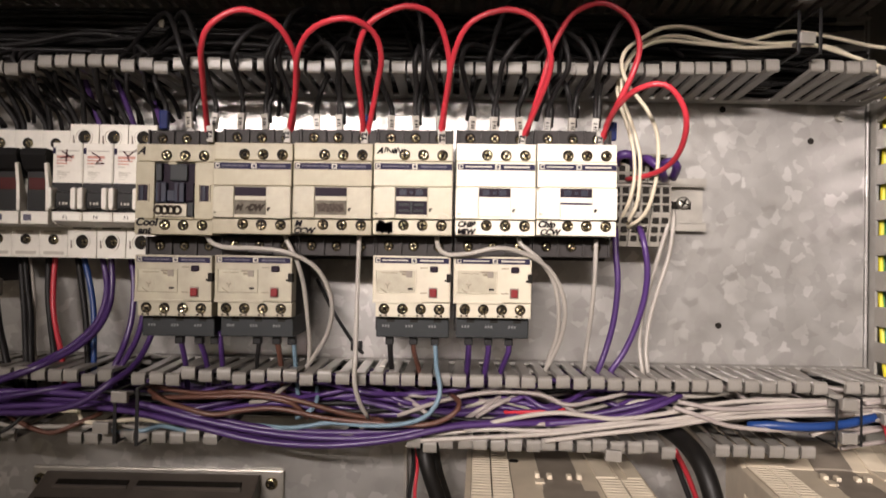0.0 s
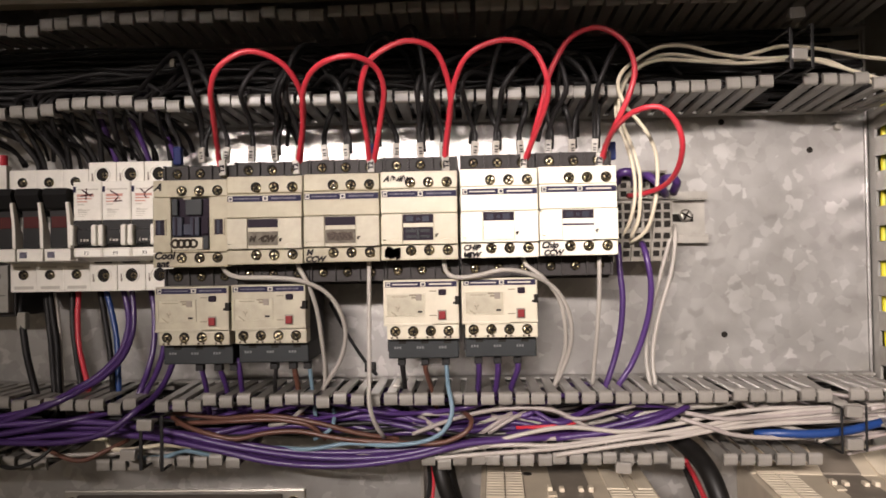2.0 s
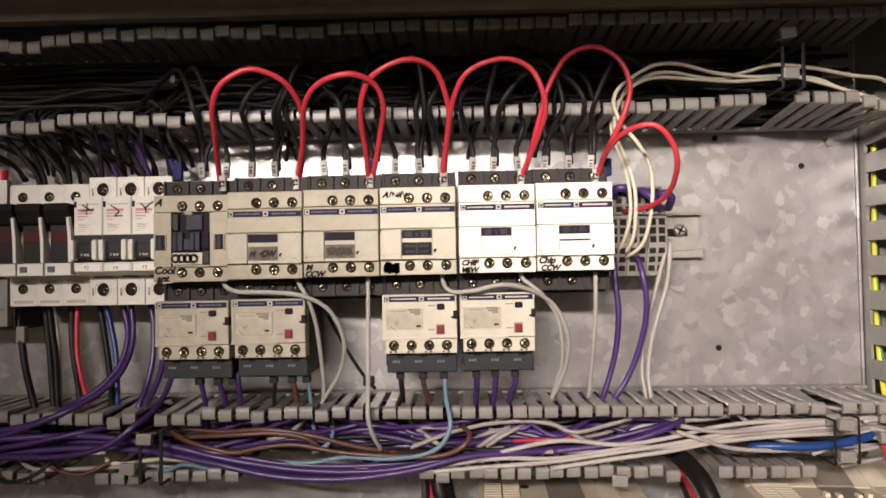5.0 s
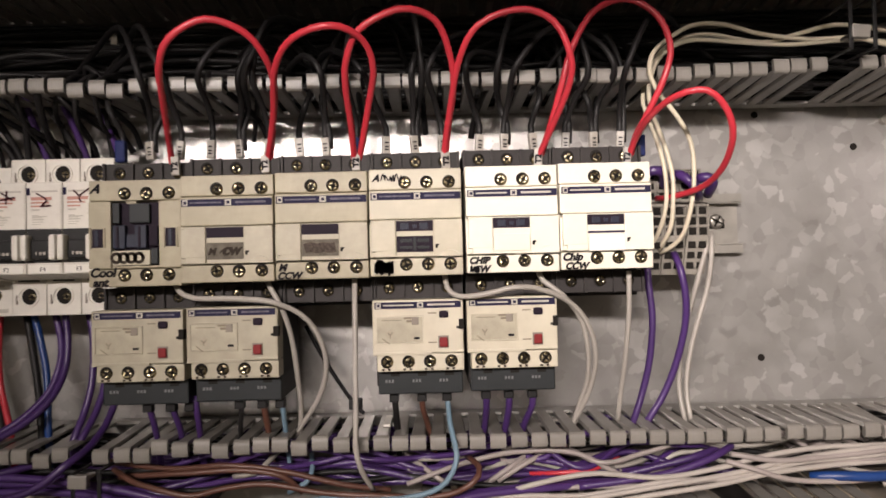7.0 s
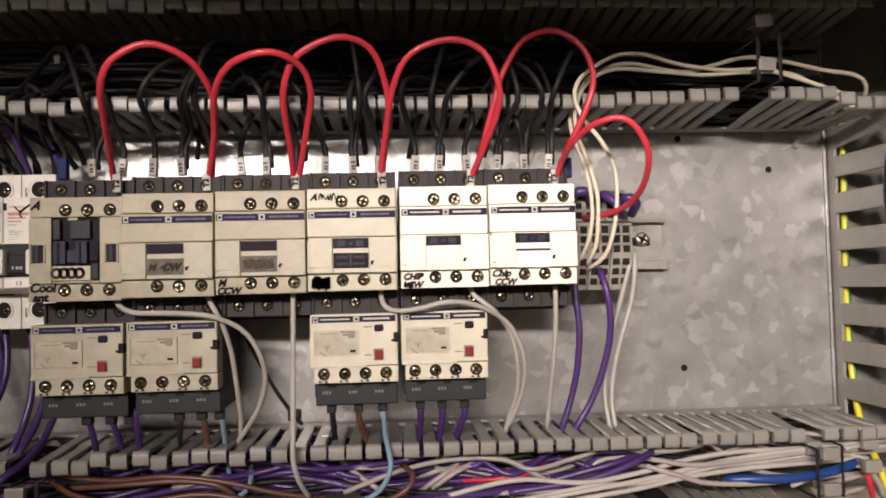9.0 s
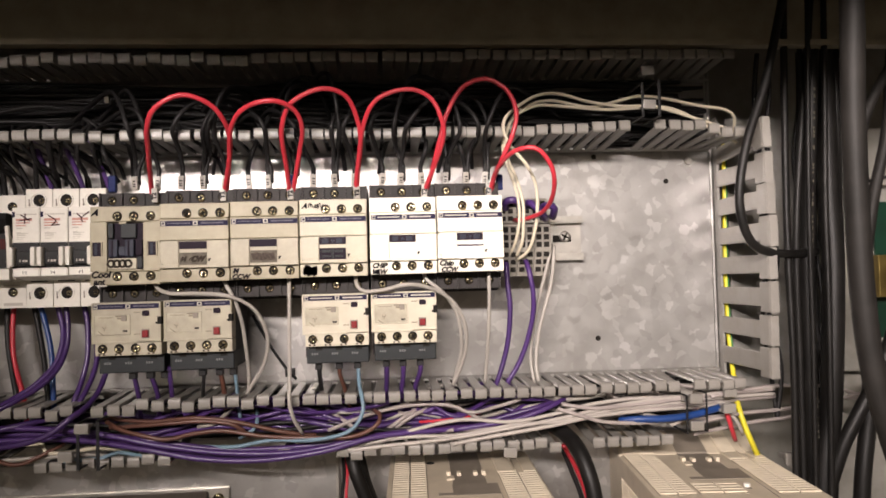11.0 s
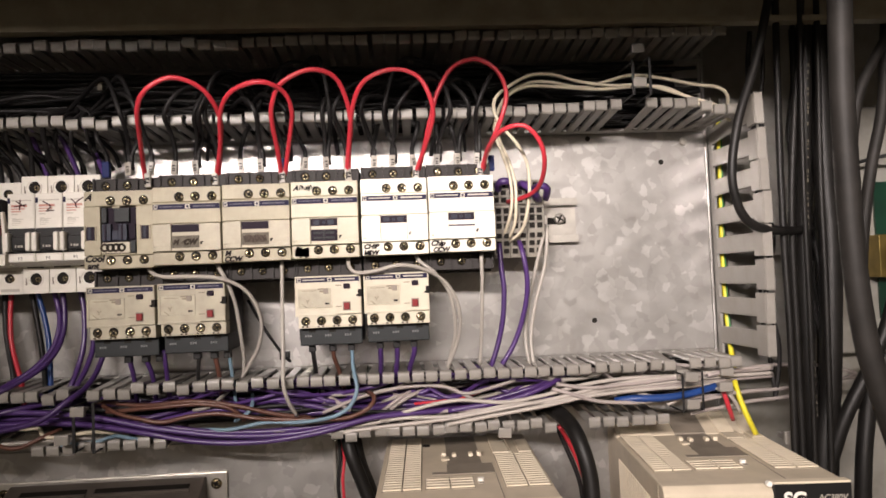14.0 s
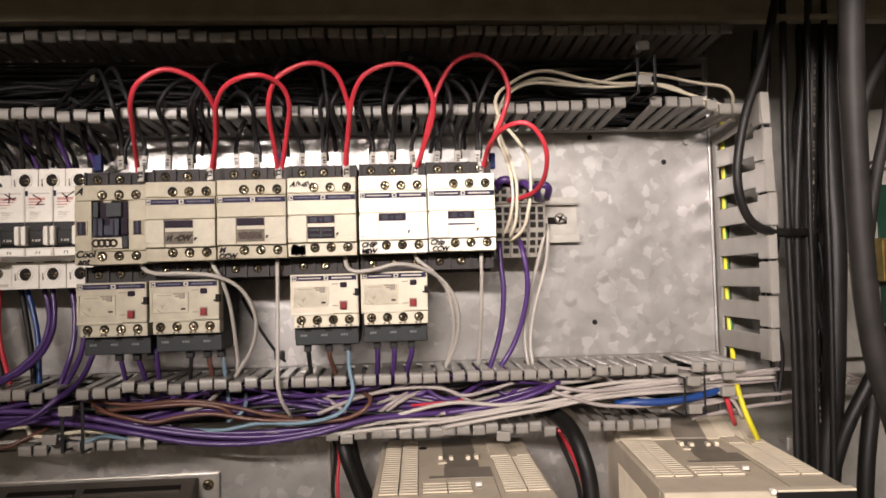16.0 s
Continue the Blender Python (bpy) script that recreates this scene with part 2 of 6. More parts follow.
def disc(r, depth, bm=None, at=(0, 0, 0), n=16, r2=None):
    """A short cylinder along y, its face at at.y and its body behind."""
    b = bmesh.new() if bm is None else bm
    r2 = r if r2 is None else r2
    front = [b.verts.new((at[0] + r * math.cos(i * math.tau / n), at[1], at[2] + r * math.sin(i * math.tau / n))) for i in range(n)]
    back = [b.verts.new((at[0] + r2 * math.cos(i * math.tau / n), at[1] + depth, at[2] + r2 * math.sin(i * math.tau / n))) for i in range(n)]
    b.faces.new(front)
    b.faces.new(list(reversed(back)))
    for i in range(n):
        j = (i + 1) % n
        b.faces.new((front[j], front[i], back[i], back[j]))
    bmesh.ops.recalc_face_normals(b, faces=b.faces[:])
    return b


def ring(r, r_in, depth, at=(0, 0, 0), n=20):
    b = bmesh.new()
    loops = []
    for rad, y in ((r, depth), (r, 0), (r_in, 0), (r_in, depth)):
        loops.append([b.verts.new((at[0] + rad * math.cos(i * math.tau / n), at[1] + y, at[2] + rad * math.sin(i * math.tau / n))) for i in range(n)])
    for k in range(3):
        for i in range(n):
            j = (i + 1) % n
            b.faces.new((loops[k][i], loops[k][j], loops[k + 1][j], loops[k + 1][i]))
    bmesh.ops.recalc_face_normals(b, faces=b.faces[:])
    return b


def screw_mesh(r=0.0021):
    """A domed cross-slotted screw head, its rim at y=0."""
    bm = bmesh.new()
    n = 16
    loops = []
    for k, y in ((1.0, 0.0012), (1.0, 0.0), (0.93, -0.20), (0.74, -0.34), (0.52, -0.38), (0.30, -0.30), (0.16, 0.15)):
        y = y if k == 1.0 else y * r
        loops.append([bm.verts.new((r * k * math.cos(i * math.tau / n), y, r * k * math.sin(i * math.tau / n))) for i in range(n)])
    for a, b in zip(loops, loops[1:]):
        for i in range(n):
            bm.faces.new((a[i], a[(i + 1) % n], b[(i + 1) % n], b[i]))
    bm.faces.new(loops[-1])
    s, k, y = r * 0.80, r * 0.14, -0.40 * r
    for turn in (0.5, 0.5 + math.pi / 2):
        m = Matrix.Rotation(turn, 3, "Y")
        q = [m @ Vector(c) for c in ((-s, y, -k), (s, y, -k), (s, y, k), (-s, y, k))]
        f = bm.faces.new([bm.verts.new(v) for v in q])
        f.material_index = 1
    bmesh.ops.recalc_face_normals(bm, faces=bm.faces[:])
    me = bpy.data.meshes.new("screw")
    bm.to_mesh(me)
    bm.free()
    me.materials.append(SCREW)
    me.materials.append(HOLE)
    me.shade_smooth()
    return me


def spline(points, step=0.004):
    """Points of a Catmull-Rom curve."""
    p = [Vector(q) for q in points]
    p = [p[0] * 2 - p[1]] + p + [p[-1] * 2 - p[-2]]
    out = []
    for i in range(1, len(p) - 2):
        a, b, c, d = p[i - 1:i + 3]
        n = max(2, min(24, int((c - b).length / step)))
        for k in range(n):
            t = k / n
            out.append(0.5 * (2 * b + (c - a) * t + (2 * a - 5 * b + 4 * c - d) * t * t + (3 * b - a - 3 * c + d) * t ** 3))
    out.append(p[-2])
    return out


def tube_mesh(name, points, r, sides=8, step=0.004):
    pts = spline(points, step)
    tan = [(pts[min(i + 1, len(pts) - 1)] - pts[max(i - 1, 0)]).normalized() for i in range(len(pts))]
    up = Vector((0, 0, 1)) if abs(tan[0].z) < 0.9 else Vector((1, 0, 0))
    n0 = tan[0].cross(up).normalized()
    verts, faces = [], []
    for i, q in enumerate(pts):
        n0 = (n0 - tan[i] * n0.dot(tan[i])).normalized()
        b0 = tan[i].cross(n0)
        for k in range(sides):
            a = k * math.tau / sides
            verts.append(q + (n0 * math.cos(a) + b0 * math.sin(a)) * r)
    for i in range(len(pts) - 1):
        for k in range(sides):
            j = (k + 1) % sides
            faces.append((i * sides + k, i * sides + j, (i + 1) * sides + j, (i + 1) * sides + k))
    faces.append(tuple(range(sides))[::-1])
    faces.append(tuple(range((len(pts) - 1) * sides, len(pts) * sides)))
    me = bpy.data.meshes.new(name)
    me.from_pydata(verts, [], faces)
    me.shade_smooth()
    return me


WORDS = {"red": "glossy red", "black": "thin black", "cable": "thick black rubber", "dusty": "thick dusty black", "purple": "violet", "grey": "thin grey", "white": "thin white",
         "cream": "thin cream", "pink": "pinkish grey", "brown": "thin brown", "blue": "dark blue", "sky": "light blue", "yellow": "yellow", "green": "green"}


def wire(color, r_mm, points, where, name="wire", parent=None, sides=8):
    me = tube_mesh(name, points, r_mm / 1000, sides)
    me.materials.append(WIRE[color])
    ob = new(name, me)
    if parent:
        ob.parent = parent
        return ob
    return tagged(ob, f"{WORDS[color]} {name} {where}", "cable" if "cable" in name else "wire", "panel wiring")


def text(body, size, at, material, parent, name="lettering", turn=0.0, shear=0.0, bold=0.00024):
    """Raised lettering that faces the viewer side (-y)."""
    cu = bpy.data.curves.new(name, "FONT")
    cu.body, cu.size, cu.extrude, cu.shear, cu.offset = body, size, 0.00008, shear, bold
    tmp = new(name, cu)
    dg = bpy.context.evaluated_depsgraph_get()
    me = bpy.data.meshes.new_from_object(tmp.evaluated_get(dg))
    bpy.data.objects.remove(tmp)
    me.materials.clear()
    me.materials.append(material)
    ob = new(name, me)
    ob.parent = parent
    ob.location = at
    ob.rotation_euler = (math.pi / 2, turn, 0)
    return ob


def stroke(points, width, material, parent, y, name="marker_stroke"):
    """A flat pen stroke on a face at depth y, from (x, z) points."""
    pts = spline([(x, 0, z) for x, z in points], 0.0008)
    bm = bmesh.new()
    rows = []
    for i, q in enumerate(pts):
        d = (pts[min(i + 1, len(pts) - 1)] - pts[max(i - 1, 0)]).normalized()
        s = Vector((-d.z, 0, d.x)) * width / 2
        rows.append((bm.verts.new((q.x + s.x, y, q.z + s.z)), bm.verts.new((q.x - s.x, y, q.z - s.z))))
    for a, b in zip(rows, rows[1:]):
        bm.faces.new((a[0], a[1], b[1], b[0]))
    return part(name, bm, material, parent)


SCREW_BIG, SCREW_SMALL = screw_mesh(0.0027), screw_mesh(0.0022)
RING_ME = {}


def screws(parent, spots, big=True):
    """Screw heads over flat near-black discs that paint the shade of round wells."""
    r = 0.0031 if big else 0.0022
    key = ("well", big)
    if key not in RING_ME:
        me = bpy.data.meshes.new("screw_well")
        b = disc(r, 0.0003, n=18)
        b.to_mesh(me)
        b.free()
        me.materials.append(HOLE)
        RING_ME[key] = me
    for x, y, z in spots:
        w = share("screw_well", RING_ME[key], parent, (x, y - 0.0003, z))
        share("screw", SCREW_BIG if big else SCREW_SMALL, w, (random.uniform(-0.0001, 0.0006), 0.0002, random.uniform(-0.0007, 0.0001)), (random.uniform(-0.28, 0.2), random.uniform(0, 3), random.uniform(-0.25, 0.25)))

# ---- setting: cabinet back plate, shell, room ----
def setting(name, bm, material, label):
    return tagged(part(name, bm, material), label, name.split("_")[0], kind="structure")


PLATE_Y = 0.086
plate = setting("back_plate", box(-0.40, 0.458, PLATE_Y, PLATE_Y + 0.003, -0.50, 0.30), ZINC, "galvanised steel mounting plate with spangled zinc")
HOLE_ME = bpy.data.meshes.new("drill_hole")
b = disc(0.0021, 0.0004, n=14)
b.to_mesh(HOLE_ME)
b.free()
HOLE_ME.materials.append(HOLE)
for x, z in ((0.362, 0.0685), (0.361, -0.0775), (0.4215, 0.0480)):
    share("drill_hole", HOLE_ME, plate, (x, PLATE_Y - 0.0006, z))
low_sheet = setting("trim_lower_sheet", box(-0.118, 0.1510, 0.0836, 0.0856, -0.50, -0.158, 0.0005), ZINC, "second galvanised sheet below the wiring duct")
setting("trim_sheet_edge", box(0.1512, 0.1535, 0.076, 0.0856, -0.50, -0.160, 0.0006), PLATED, "bright folded edge of the lower sheet")
share("drill_hole", HOLE_ME, low_sheet, (-0.067, 0.0830, -0.160))
edge_fold = setting("trim_plate_fold", box(0.4584, 0.4602, 0.0846, 0.089, -0.50, 0.30, 0.0004), ZINC, "folded bright edge of the mounting plate")
back_wall = setting("wall_back", box(-0.60, 0.95, 0.16, 0.17, -0.70, 0.60), GREY_PAINT, "grey painted steel back of the cabinet")
setting("wall_left", box(-0.61, -0.60, -0.12, 0.17, -0.70, 0.60), STEEL_PAINT, "beige painted steel cabinet side")
setting("wall_right", box(0.95, 0.96, -0.12, 0.17, -0.70, 0.60), GREY_PAINT, "grey painted steel cabinet side")
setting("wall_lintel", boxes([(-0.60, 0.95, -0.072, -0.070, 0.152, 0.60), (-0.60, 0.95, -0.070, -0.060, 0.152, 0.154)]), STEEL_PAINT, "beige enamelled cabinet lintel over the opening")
# unseen panel added behind the viewpoint; its lower edge cuts off the work light
blocker_bm = bmesh.new()
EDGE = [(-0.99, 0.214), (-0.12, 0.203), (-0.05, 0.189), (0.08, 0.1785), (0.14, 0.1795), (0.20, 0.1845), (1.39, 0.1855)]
rows = [[blocker_bm.verts.new(c) for c in ((x, -0.560, z), (x, -0.550, z), (x, -0.550, 0.949), (x, -0.560, 0.949))] for x, z in EDGE]
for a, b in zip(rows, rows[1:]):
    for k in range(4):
        blocker_bm.faces.new((a[k], a[(k + 1) % 4], b[(k + 1) % 4], b[k]))
blocker_bm.faces.new(rows[0])
blocker_bm.faces.new(list(reversed(rows[-1])))
bmesh.ops.recalc_face_normals(blocker_bm, faces=blocker_bm.faces[:])
setting("wall_canopy", blocker_bm, STEEL_PAINT, "unseen beige panel added to cut off the work light")
setting("wall_header", boxes([(-0.60, 0.95, 0.020, 0.022, 0.137, 0.30), (-0.60, 0.95, 0.012, 0.020, 0.137, 0.141)], 0.0), STEEL_PAINT, "beige enamelled strip above the upper duct")
setting("ceiling", box(-0.60, 0.95, -0.07, 0.17, 0.601, 0.61), STEEL_PAINT, "beige enamelled cabinet top")
setting("floor_cabinet", box(-0.60, 0.95, -0.12, 0.17, -0.71, -0.701), STEEL_PAINT, "beige enamelled cabinet floor")
# unseen room shell, pale so that it bounces the fill light
ROOM = mat("workshop_wall_paint", (0.62, 0.58, 0.52), 0.7)
CONCRETE = mat("concrete_floor", (0.22, 0.21, 0.19), 0.8)
setting("floor", box(-1.0, 1.4, -1.7, 0.30, -0.73, -0.7105), CONCRETE, "grey concrete workshop floor")
setting("wall_south", box(-1.0, 1.4, -1.75, -1.70, -0.73, 0.95), ROOM, "pale painted workshop wall")
setting("wall_west", box(-1.05, -1.0, -1.75, 0.35, -0.73, 0.95), ROOM, "pale painted workshop wall")
setting("wall_east", box(1.4, 1.45, -1.75, 0.35, -0.73, 0.95), ROOM, "pale painted workshop wall")
setting("wall_north", box(-1.0, 1.4, 0.30, 0.35, -0.73, 0.95), ROOM, "pale painted workshop wall")
setting("ceiling_room", box(-1.05, 1.45, -1.75, 0.35, 0.951, 1.0), ROOM, "pale workshop ceiling")

# ---- slotted wiring ducts ----
def finger_mesh(name, depth, width, lip, thick=0.0016, up=0.0022):
    """One duct finger along -y, its outside on +z, with a rounded snap lip at its end."""
    prof = [(0, 0), (0, thick), (-depth + 0.0045, thick), (-depth + 0.0026, up), (-depth + 0.0010, up - 0.0004), (-depth + 0.0002, up - 0.0014), (-depth, up - 0.0028),
            (-depth, up - lip + 0.0022), (-depth + 0.0004, up - lip + 0.0008), (-depth + 0.0014, up - lip), (-depth + 0.0026, up - lip + 0.0008), (-depth + 0.0026, 0)]
    bm = extrude_profile(prof, -width / 2, width / 2)
    # the body of the finger is narrower than its lip
    for v in bm.verts:
        if v.co.y > -depth + 0.0035:
            v.co.x *= 0.70
    me = bpy.data.meshes.new(name)
    bm.to_mesh(me)
    bm.free()
    me.materials.append(DUCT)
    return me


FINGER = finger_mesh("duct_finger", 0.058, 0.0079, 0.0076)
DEPTH_BACK, TIP_Y = 0.0725, 0.0145


def comb(duct, x0, x1, z, flip, skip=(), low=(), pitch=0.00985, mesh=FINGER):
    """A row of fingers; flip: the duct's outside faces down."""
    n = int((x1 - x0) / pitch)
    for i in range(n):
        x = x0 + (i + 0.5) * pitch
        if any(a <= x <= b for a, b in skip):
            continue
        sag = 0.0
        for a, b, d in low:
            if a <= x <= b:
                sag += d
        tilt = random.uniform(-1, 1) * (0.010 if x > 0.12 else 0.026) + sag
        ob = share("finger", mesh, duct, (x, DEPTH_BACK, z), (tilt, math.pi if flip else 0, random.uniform(-0.014, 0.014)))


def horizontal_duct(label, x0, x1, z_low, z_high):
    duct = thing("wiring_duct", label, "cable duct", (0, 0, 0), "wiring ducts")
    part("base", box(x0, x1, 0.083, 0.0855, z_low, z_high), DUCT_BACK, duct)
    part("wall", box(x0, x1, DEPTH_BACK, 0.0829, z_high, z_high + 0.0016), DUCT_BACK, duct)
    part("wall", box(x0, x1, DEPTH_BACK, 0.0829, z_low - 0.0016, z_low), DUCT_BACK, duct)
    return duct


top_duct = horizontal_duct("grey slotted plastic wiring duct without cover, dusty, above the contactors", -0.36, 0.455, 0.0735, 0.128)
comb(top_duct, -0.36, 0.372, 0.0735, True, low=((0.12, 0.22, 0.015), (0.22, 0.30, 0.025), (0.30, 0.335, 0.05), (0.335, 0.38, 0.08), (-0.105, -0.065, -0.05), (-0.045, -0.015, 0.03), (0.0, 0.01, -0.03)))
comb(top_duct, 0.386, 0.455, 0.0735, True, low=((0.38, 0.425, 0.085), (0.425, 0.44, 0.04), (0.44, 0.46, -0.01)))
comb(top_duct, -0.36, 0.455, 0.128, False, low=((-0.36, -0.05, 0.02), (-0.05, 0.10, -0.03), (0.10, 0.25, -0.055), (0.25, 0.46, -0.085), (-0.115, -0.075, 0.05)))
low_duct = horizontal_duct("grey slotted plastic wiring duct without cover, packed with wires", -0.36, 0.455, -0.141, -0.1045)
comb(low_duct, -0.36, 0.456, -0.1045, False, skip=((-0.012, -0.004),), low=((-0.036, -0.026, 0.07), (-0.01, 0.02, 0.03), (0.400, 0.409, 0.13)))
comb(low_duct, 0.155, 0.318, -0.141, True, low=((0.155, 0.32, -0.055), (0.165, 0.175, -0.03), (0.300, 0.310, -0.05)))
comb(low_duct, 0.334, 0.402, -0.141, True, low=((0.33, 0.41, -0.085),))
comb(low_duct, -0.12, 0.14, -0.141, True, skip=((-0.075, -0.045), (0.045, 0.12)), low=((-0.13, 0.14, -0.055),))
comb(low_duct, -0.36, -0.12, -0.141, True, low=((-0.36, -0.12, -0.04),))

side_duct = thing("side_wiring_duct", "wide-slotted grey plastic vertical wiring duct holding yellow wire", "cable duct", (0, 0, 0), "wiring ducts")
part("base", box(0.472, 0.560, 0.083, 0.0855, -0.12, 0.098), DUCT_BACK, side_duct)
part("wall", box(0.4612, 0.4630, 0.078, 0.0855, -0.125, 0.098), DUCT_BACK, side_duct)
def side_finger(depth):
    me = bpy.data.meshes.new("side_finger")
    b = boxes([(0, 0.0018, -depth + 0.012, 0, -0.0066, 0.0066), (-0.0005, 0.0022, -depth, -depth + 0.0125, -0.0108, 0.0108), (-0.0002, 0.0062, -depth - 0.0016, -depth + 0.0006, -0.0112, 0.0112)], 0.0004, 1)
    b.to_mesh(me)
    b.free()
    me.materials.append(DUCT)
    return me


LONG, SHORT = side_finger(0.074), side_finger(0.066)
for i in range(8):
    share("finger", LONG if i < 6 else SHORT, side_duct, (0.4612, 0.0785, (0.0665 if i == 0 else 0.0715) - i * 0.0234), (random.uniform(-0.02, 0.02) + (-0.08 if i == 0 else 0), 0, random.uniform(-0.02, 0.02) + (0.05 if i > 5 else 0)))

# ---- mounting rail ----
rail = thing("mounting_rail", "zinc-plated steel top-hat rail with slotted end and screw", "rail", (0, 0, 0.003))
part("hat", boxes([(-0.30, 0.349, 0.0775, 0.0787, 0.0125, 0.0175), (-0.30, 0.349, 0.0775, 0.0787, -0.0175, -0.0125), (-0.30, 0.349, 0.0775, 0.0855, 0.0118, 0.0128),
                   (-0.30, 0.349, 0.0775, 0.0855, -0.0128, -0.0118), (-0.30, 0.349, 0.0845, 0.0857, -0.0125, 0.0125)], 0.0), PLATED, rail)
part("slot", box(0.326, 0.341, 0.0838, 0.0843, -0.0027, 0.0027, 0.0002), HOLE, rail)
fs = screw_mesh(0.0044)
fs.materials[0] = PLATED
share("fixing_screw", fs, rail, (0.3355, 0.0825, 0.0015))
plate_screw = tagged(part("plate_screw", disc(0.0026, 0.0022, at=(0.4405, 0.0830, 0.0640), r2=0.0032), PLATED), "domed steel screw in the mounting plate", "screw")

# ---- contactors ----
def brand_strip(parent, x0, x1, y, z0, z1, print_mat=STRIP_TXT):
    """The blue printed band: two bars and small marks."""
    st = part("blue_strip", box(x0, x1, y - 0.0003, y, z0, z1), STRIP, parent)
    h = (z1 - z0)
    part("print_bar", boxes([(x0 + 0.0042, x0 + 0.019, y - 0.00045, y - 0.0003, z0 + h * 0.40, z0 + h * 0.62), (x0 + 0.0258, x1 - 0.003, y - 0.00045, y - 0.0003, z0 + h * 0.36, z0 + h * 0.66)]), print_mat, st)
    part("print_mark", boxes([(x0 + 0.0006, x0 + 0.0030, y - 0.00045, y - 0.0003, z0 + 0.0003, z1 - 0.0003), (x0 + 0.0208, x0 + 0.0238, y - 0.00045, y - 0.0003, z0 + 0.0003, z1 - 0.0003)]), PALE_INK, st)
    part("print_dot", boxes([(x0 + 0.0012, x0 + 0.0026, y - 0.0006, y - 0.00045, z0 + h * .3, z1 - h * .3), (x0 + 0.0216, x0 + 0.0231, y - 0.0006, y - 0.00045, z0 + h * .3, z1 - h * .3)]), STRIP, st)


def scribble(parent, x, y, z, w, h, loops, seed, name="marker_scribble", width=0.0008, ink=INK):
    rnd = random.Random(seed)
    pts = [(x + w * (k / loops) + rnd.uniform(-.6, .6) * w / loops, z + (h if k % 2 else 0) + rnd.uniform(-.2, .2) * h) for k in range(loops + 1)]
    stroke(pts, width, ink, parent, y, name)


def contactor_shell(c, cream, dark=DARK_P):
    part("base", box(-0.0224, 0.0224, 0.030, 0.0770, -0.0375, 0.0395, 0.0006), dark, c, "dark grey moulded base")
    t = part("line_terminal_block", box(-0.0224, 0.0224, 0.0185, 0.0299, 0.0290, 0.0385, 0.0004), dark, c, "dark grey terminal row")
    for x in (-0.0218, -0.0075, 0.0072, 0.0218):
        part("barrier", box(x - 0.0006, x + 0.0006, 0.0165, 0.0184, 0.0290, 0.0385), dark, t)
    screws(t, [(x, 0.0185, 0.0338) for x in (-0.0145, 0.0, 0.0145)])
    t = part("load_terminal_block", box(-0.0224, 0.0224, 0.0185, 0.0299, -0.0355, -0.0245, 0.0004), dark, c, "dark grey terminal row")
    for x in (-0.0218, -0.0075, 0.0072, 0.0218):
        part("barrier", box(x - 0.0006, x + 0.0006, 0.0165, 0.0184, -0.0355, -0.0245), dark, t)
    screws(t, [(x, 0.0185, -0.0295) for x in (-0.0145, 0.0, 0.0145)])
    part("housing", box(-0.0222, 0.0222, 0.006, 0.0298, -0.0235, 0.0285, 0.0006), cream, c)
    t = part("upper_aux_block", box(-0.0223, 0.0223, 0.0015, 0.0070, 0.0180, 0.0280, 0.0007), cream, c)
    screws(t, [(x, 0.0015, 0.0215) for x in (-0.005, 0.0055, 0.0163)])
    t = part("lower_aux_block", box(-0.0223, 0.0223, 0.0005, 0.0070, -0.0236, -0.0152, 0.0007), cream, c)
    screws(t, [(x, 0.0005, -0.0181) for x in (-0.005, 0.0055, 0.0163)])


